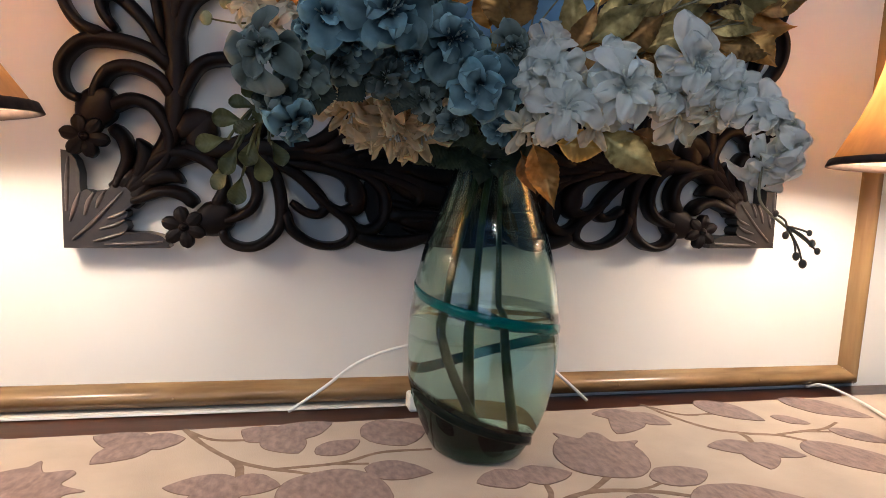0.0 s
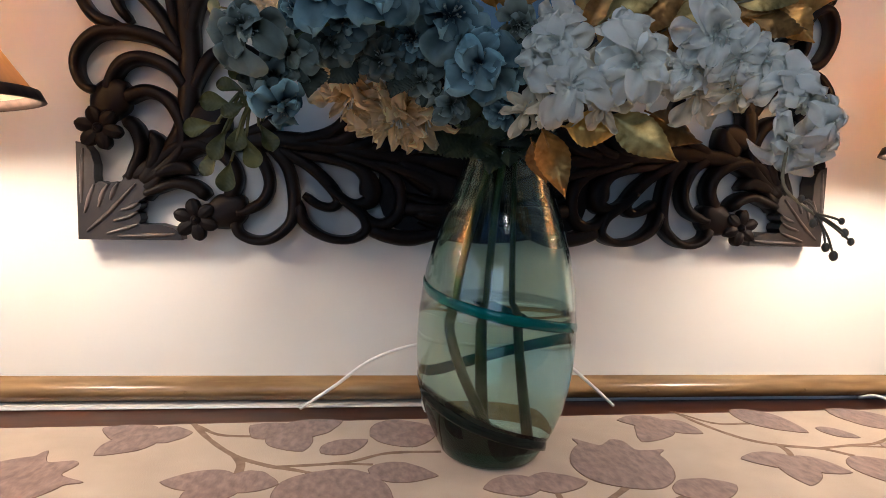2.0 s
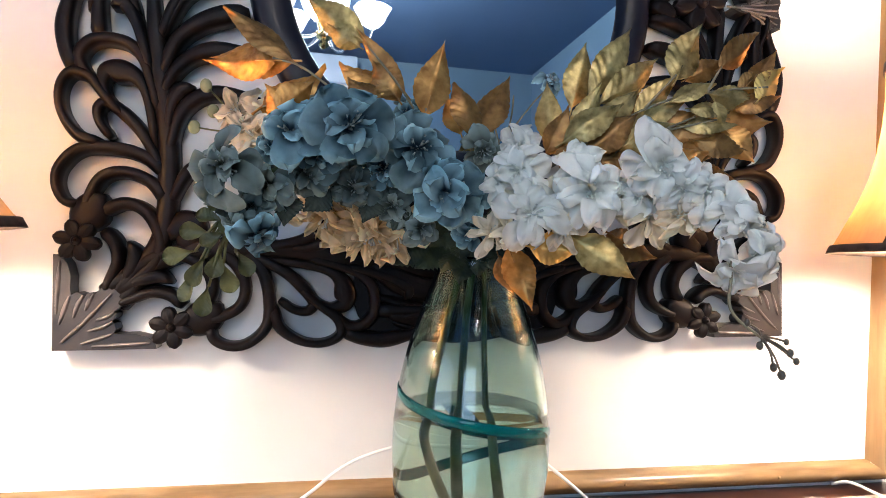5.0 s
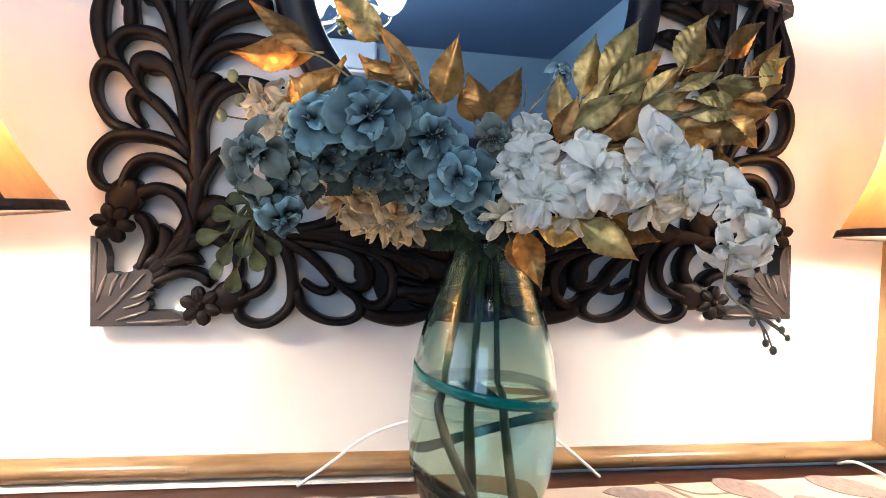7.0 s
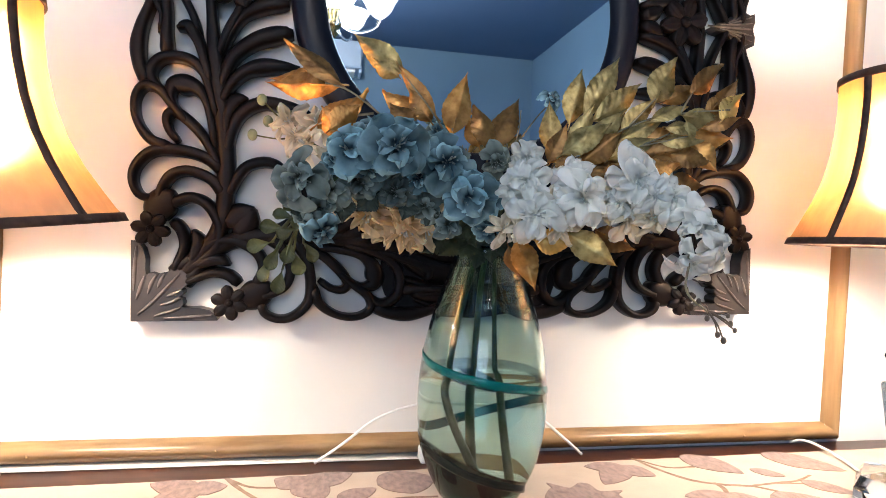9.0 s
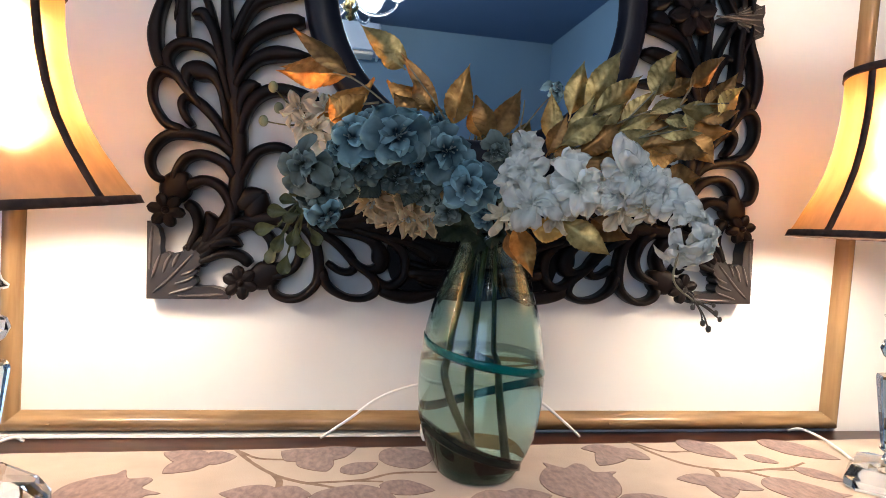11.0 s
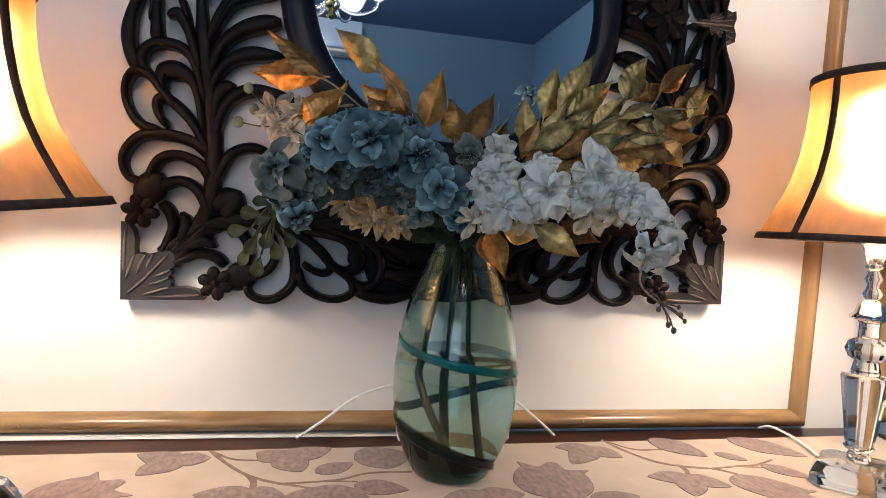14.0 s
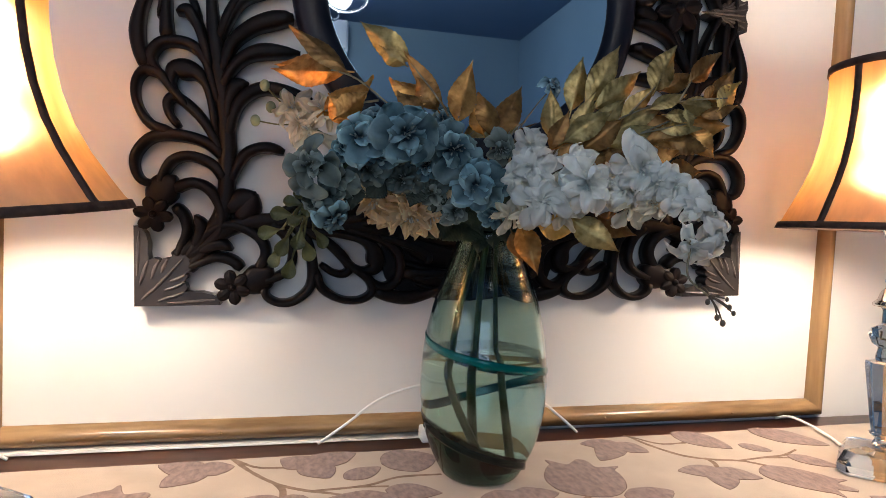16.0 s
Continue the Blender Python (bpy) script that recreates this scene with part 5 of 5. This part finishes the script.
gold_spray("tall bronze and gold foil leaves above the blue flowers", [[MOUTH, (-0.040, -0.200, 1.210), (-0.090, -0.260, 1.265), (-0.116, -0.288, 1.292), (-0.146, -0.270, 1.334)], [(-0.060, -0.230, 1.230), (-0.092, -0.280, 1.262), (-0.096, -0.290, 1.278)], [(-0.040, -0.200, 1.210), (-0.046, -0.240, 1.245), (-0.048, -0.262, 1.266)]], [
    ((-0.146, -0.270, 1.334), (-0.196, -0.250, 1.375), 0.013, "g"), ((-0.150, -0.268, 1.330), (-0.178, -0.255, 1.352), 0.010, "g"), ((-0.114, -0.290, 1.290), (-0.154, -0.270, 1.346), 0.008, "b"),
    ((-0.125, -0.285, 1.292), (-0.166, -0.270, 1.316), 0.015, "o"), ((-0.134, -0.290, 1.276), (-0.159, -0.280, 1.301), 0.013, "b"), ((-0.118, -0.286, 1.284), (-0.140, -0.276, 1.318), 0.012, "b"),
    ((-0.096, -0.290, 1.273), (-0.079, -0.276, 1.340), 0.0145, "o"), ((-0.048, -0.265, 1.263), (-0.066, -0.255, 1.312), 0.014, "b"), ((-0.047, -0.262, 1.264), (-0.010, -0.240, 1.327), 0.0145, "b"), ((-0.060, -0.262, 1.266), (-0.072, -0.256, 1.300), 0.010, "o")])
gold_spray("fan of pale green-gold foil leaves on thin twigs", [[MOUTH, (0.010, -0.200, 1.210), (0.050, -0.245, 1.262), (0.120, -0.270, 1.304), (0.170, -0.288, 1.316), (0.212, -0.300, 1.320)], [(0.030, -0.225, 1.240), (0.050, -0.240, 1.285), (0.060, -0.245, 1.310)], [(0.050, -0.245, 1.262), (0.110, -0.275, 1.275), (0.170, -0.290, 1.290)], [(0.110, -0.268, 1.300), (0.134, -0.279, 1.330)], [(0.160, -0.286, 1.314), (0.172, -0.290, 1.338)]], [
    ((0.065, -0.250, 1.311), (0.109, -0.242, 1.384), 0.0145, "g"), ((0.053, -0.235, 1.304), (0.068, -0.230, 1.369), 0.0135, "g"), ((0.073, -0.255, 1.305), (0.133, -0.250, 1.354), 0.0135, "g"), ((0.036, -0.225, 1.272), (0.035, -0.215, 1.333), 0.0125, "g"),
    ((0.031, -0.270, 1.263), (0.083, -0.280, 1.300), 0.0135, "g"), ((0.076, -0.265, 1.272), (0.134, -0.260, 1.323), 0.0135, "b"), ((0.054, -0.270, 1.256), (0.097, -0.280, 1.292), 0.014, "b"), ((0.134, -0.279, 1.326), (0.159, -0.279, 1.379), 0.0165, "g"),
    ((0.171, -0.290, 1.337), (0.209, -0.290, 1.373), 0.0135, "b"), ((0.203, -0.300, 1.308), (0.229, -0.300, 1.340), 0.0125, "y"), ((0.162, -0.290, 1.312), (0.210, -0.295, 1.308), 0.010, "g"), ((0.174, -0.290, 1.284), (0.200, -0.300, 1.252), 0.0135, "o"),
    ((0.167, -0.290, 1.291), (0.222, -0.295, 1.291), 0.0155, "o"), ((0.109, -0.260, 1.277), (0.168, -0.280, 1.296), 0.0145, "b"), ((0.115, -0.270, 1.266), (0.170, -0.290, 1.276), 0.0145, "b"), ((0.118, -0.290, 1.250), (0.154, -0.300, 1.258), 0.0135, "o"), ((0.150, -0.270, 1.330), (0.190, -0.270, 1.352), 0.010, "b"), ((0.185, -0.292, 1.300), (0.226, -0.300, 1.314), 0.010, "b"), ((0.090, -0.250, 1.300), (0.118, -0.245, 1.338), 0.011, "b"), ((0.150, -0.286, 1.270), (0.196, -0.296, 1.262), 0.012, "b"), ((0.030, -0.240, 1.258), (0.052, -0.250, 1.290), 0.011, "o"), ((0.100, -0.262, 1.284), (0.150, -0.275, 1.312), 0.010, "g"), ((0.196, -0.296, 1.324), (0.222, -0.298, 1.356), 0.009, "b"),
    ((0.060, -0.262, 1.268), (0.104, -0.270, 1.318), 0.012, "g"), ((0.086, -0.268, 1.262), (0.142, -0.276, 1.288), 0.012, "g"), ((0.046, -0.255, 1.266), (0.070, -0.262, 1.322), 0.011, "g"), ((0.120, -0.276, 1.258), (0.176, -0.288, 1.262), 0.012, "b"), ((0.104, -0.262, 1.292), (0.146, -0.268, 1.336), 0.011, "g"), ((0.140, -0.282, 1.284), (0.188, -0.292, 1.286), 0.010, "g"), ((0.022, -0.252, 1.256), (0.040, -0.258, 1.300), 0.011, "b"), ((0.076, -0.262, 1.252), (0.116, -0.282, 1.262), 0.012, "b")])
gold_spray("fine green-gold twig leaves among the pale blossoms", [[MOUTH, (0.020, -0.205, 1.215), (0.090, -0.265, 1.262), (0.150, -0.285, 1.292)]], [
    ((0.152, -0.280, 1.235), (0.199, -0.280, 1.238), 0.0145, "b"), ((0.166, -0.290, 1.306), (0.175, -0.290, 1.281), 0.007, "g"), ((0.128, -0.280, 1.305), (0.171, -0.285, 1.324), 0.009, "g"), ((0.145, -0.285, 1.299), (0.182, -0.290, 1.298), 0.009, "g"),
    ((0.041, -0.270, 1.263), (0.031, -0.280, 1.232), 0.012, "b"), ((0.190, -0.290, 1.318), (0.214, -0.294, 1.334), 0.010, "b"), ((0.060, -0.262, 1.260), (0.074, -0.280, 1.228), 0.014, "b"), ((0.092, -0.272, 1.254), (0.120, -0.290, 1.230), 0.014, "b")])
gold_spray("gold foil leaves drooping over the vase rim", [[MOUTH, (-0.008, -0.190, 1.172), (-0.010, -0.250, 1.178), (0.010, -0.310, 1.176)], [MOUTH, (-0.012, -0.185, 1.174), (-0.018, -0.250, 1.172)]], [
    ((-0.012, -0.310, 1.169), (0.027, -0.320, 1.166), 0.0125, "y"), ((0.014, -0.330, 1.178), (0.062, -0.346, 1.146), 0.0135, "g"), ((0.051, -0.320, 1.182), (0.095, -0.320, 1.163), 0.013, "b"), ((-0.017, -0.270, 1.170), (0.007, -0.269, 1.114), 0.0135, "o"), ((-0.019, -0.250, 1.161), (-0.004, -0.250, 1.127), 0.010, "b")])

greenery = spray("greenery_sprig", "dark green pointed leaves round the vase mouth", "artificial leaves")
for tip, base in (((-0.108, -0.196, 1.150), (-0.070, -0.190, 1.172)), ((-0.086, -0.200, 1.148), (-0.052, -0.186, 1.172)), ((-0.062, -0.205, 1.146), (-0.040, -0.186, 1.172)), ((-0.044, -0.205, 1.134), (-0.030, -0.186, 1.168)), ((-0.026, -0.208, 1.142), (-0.020, -0.186, 1.172)), ((-0.006, -0.206, 1.146), (-0.010, -0.186, 1.174)), ((-0.075, -0.215, 1.170), (-0.040, -0.190, 1.185)), ((0.022, -0.205, 1.160), (0.000, -0.186, 1.176)), ((-0.050, -0.230, 1.160), (-0.040, -0.200, 1.185)), ((0.000, -0.240, 1.176), (-0.010, -0.200, 1.182)), ((-0.090, -0.230, 1.190), (-0.050, -0.205, 1.190)), ((-0.020, -0.235, 1.190), (-0.020, -0.200, 1.200))):
    leaf(greenery, base, tip, 0.013, dark_leaf, teeth=0.35)
stalk(greenery, [MOUTH, (-0.030, -0.180, 1.180), (-0.040, -0.205, 1.195)], 0.0030, 0.0015, stem_green)
stalk(greenery, [(VX + 0.026, VY - 0.010, 0.882), (VX + 0.014, VY - 0.006, 1.00), (VX + 0.010, VY + 0.002, 1.145), (-0.010, -0.185, 1.176)], 0.0046, 0.0015, stem_green)

# pale wiry tendrils and a small blue blossom behind the gold leaves
tendrils = spray("tendril_sprig", "thin pale tendrils with one small blue blossom", "artificial flower")
for pts in ([(-0.010, -0.200, 1.210), (0.000, -0.190, 1.270), (0.034, -0.170, 1.318), (0.056, -0.163, 1.342)], [(-0.010, -0.200, 1.230), (0.012, -0.175, 1.300), (0.018, -0.165, 1.330)], [(-0.030, -0.210, 1.240), (0.004, -0.180, 1.285), (0.024, -0.165, 1.300)], [(0.000, -0.190, 1.260), (-0.006, -0.180, 1.300), (0.010, -0.170, 1.318)]):
    stalk(tendrils, pts, 0.0011, 0.0008, twig)
blossom(tendrils, (0.056, -0.165, 1.345), 0.019, (0.2, -0.8, 0.5), "b")


# ---- chandelier, seen in the mirror ----
chandelier = thing("chandelier", (-0.165, -1.90, 2.03), "brass and glass chandelier with lit frosted tulip shades", "chandelier")
bm = bmesh.new()
lathe(bm, [(0.0, 0.0), (0.012, 0.006), (0.024, 0.020), (0.014, 0.034), (0.032, 0.050), (0.038, 0.062), (0.022, 0.078), (0.030, 0.100), (0.030, 0.128), (0.014, 0.142), (0.010, 0.30), (0.0, 0.30)], 24)
part("body", bm, brass, chandelier, "antique brass body")
bm = bmesh.new()
lathe(bm, [(0.0, 0.30), (0.005, 0.30), (0.005, 0.445), (0.055, 0.452), (0.060, 0.470), (0.0, 0.470)], 24)
part("rod", bm, brass, chandelier)
for k in range(5):
    a = math.radians(10 + 72 * k)
    c, s = math.cos(a), math.sin(a)
    bm = bmesh.new()
    tube(bm, [(c * r, s * r, z) for r, z in ((0.02, 0.075), (0.07, 0.040), (0.13, 0.035), (0.185, 0.060), (0.200, 0.095))], [0.008, 0.007, 0.007, 0.006, 0.006], 8, 6)
    arm = part("arm", bm, crystal, chandelier, "clear glass arm")
    bm = bmesh.new()
    n = 20
    rows = []
    for r, z in ((0.014, 0.098), (0.030, 0.108), (0.050, 0.130), (0.062, 0.160), (0.078, 0.186)):
        rows.append([bm.verts.new((c * 0.2 + r * (1 + 0.07 * math.sin(6 * 2 * math.pi * j / n) * (z > 0.15)) * math.cos(2 * math.pi * j / n), s * 0.2 + r * math.sin(2 * math.pi * j / n), z)) for j in range(n)])
    for lo, hi in zip(rows, rows[1:]):
        for j in range(n):
            bm.faces.new((lo[j], lo[(j + 1) % n], hi[(j + 1) % n], hi[j]))
    part("shade", bm, frosted_lit, arm, "lit frosted white tulip shade")


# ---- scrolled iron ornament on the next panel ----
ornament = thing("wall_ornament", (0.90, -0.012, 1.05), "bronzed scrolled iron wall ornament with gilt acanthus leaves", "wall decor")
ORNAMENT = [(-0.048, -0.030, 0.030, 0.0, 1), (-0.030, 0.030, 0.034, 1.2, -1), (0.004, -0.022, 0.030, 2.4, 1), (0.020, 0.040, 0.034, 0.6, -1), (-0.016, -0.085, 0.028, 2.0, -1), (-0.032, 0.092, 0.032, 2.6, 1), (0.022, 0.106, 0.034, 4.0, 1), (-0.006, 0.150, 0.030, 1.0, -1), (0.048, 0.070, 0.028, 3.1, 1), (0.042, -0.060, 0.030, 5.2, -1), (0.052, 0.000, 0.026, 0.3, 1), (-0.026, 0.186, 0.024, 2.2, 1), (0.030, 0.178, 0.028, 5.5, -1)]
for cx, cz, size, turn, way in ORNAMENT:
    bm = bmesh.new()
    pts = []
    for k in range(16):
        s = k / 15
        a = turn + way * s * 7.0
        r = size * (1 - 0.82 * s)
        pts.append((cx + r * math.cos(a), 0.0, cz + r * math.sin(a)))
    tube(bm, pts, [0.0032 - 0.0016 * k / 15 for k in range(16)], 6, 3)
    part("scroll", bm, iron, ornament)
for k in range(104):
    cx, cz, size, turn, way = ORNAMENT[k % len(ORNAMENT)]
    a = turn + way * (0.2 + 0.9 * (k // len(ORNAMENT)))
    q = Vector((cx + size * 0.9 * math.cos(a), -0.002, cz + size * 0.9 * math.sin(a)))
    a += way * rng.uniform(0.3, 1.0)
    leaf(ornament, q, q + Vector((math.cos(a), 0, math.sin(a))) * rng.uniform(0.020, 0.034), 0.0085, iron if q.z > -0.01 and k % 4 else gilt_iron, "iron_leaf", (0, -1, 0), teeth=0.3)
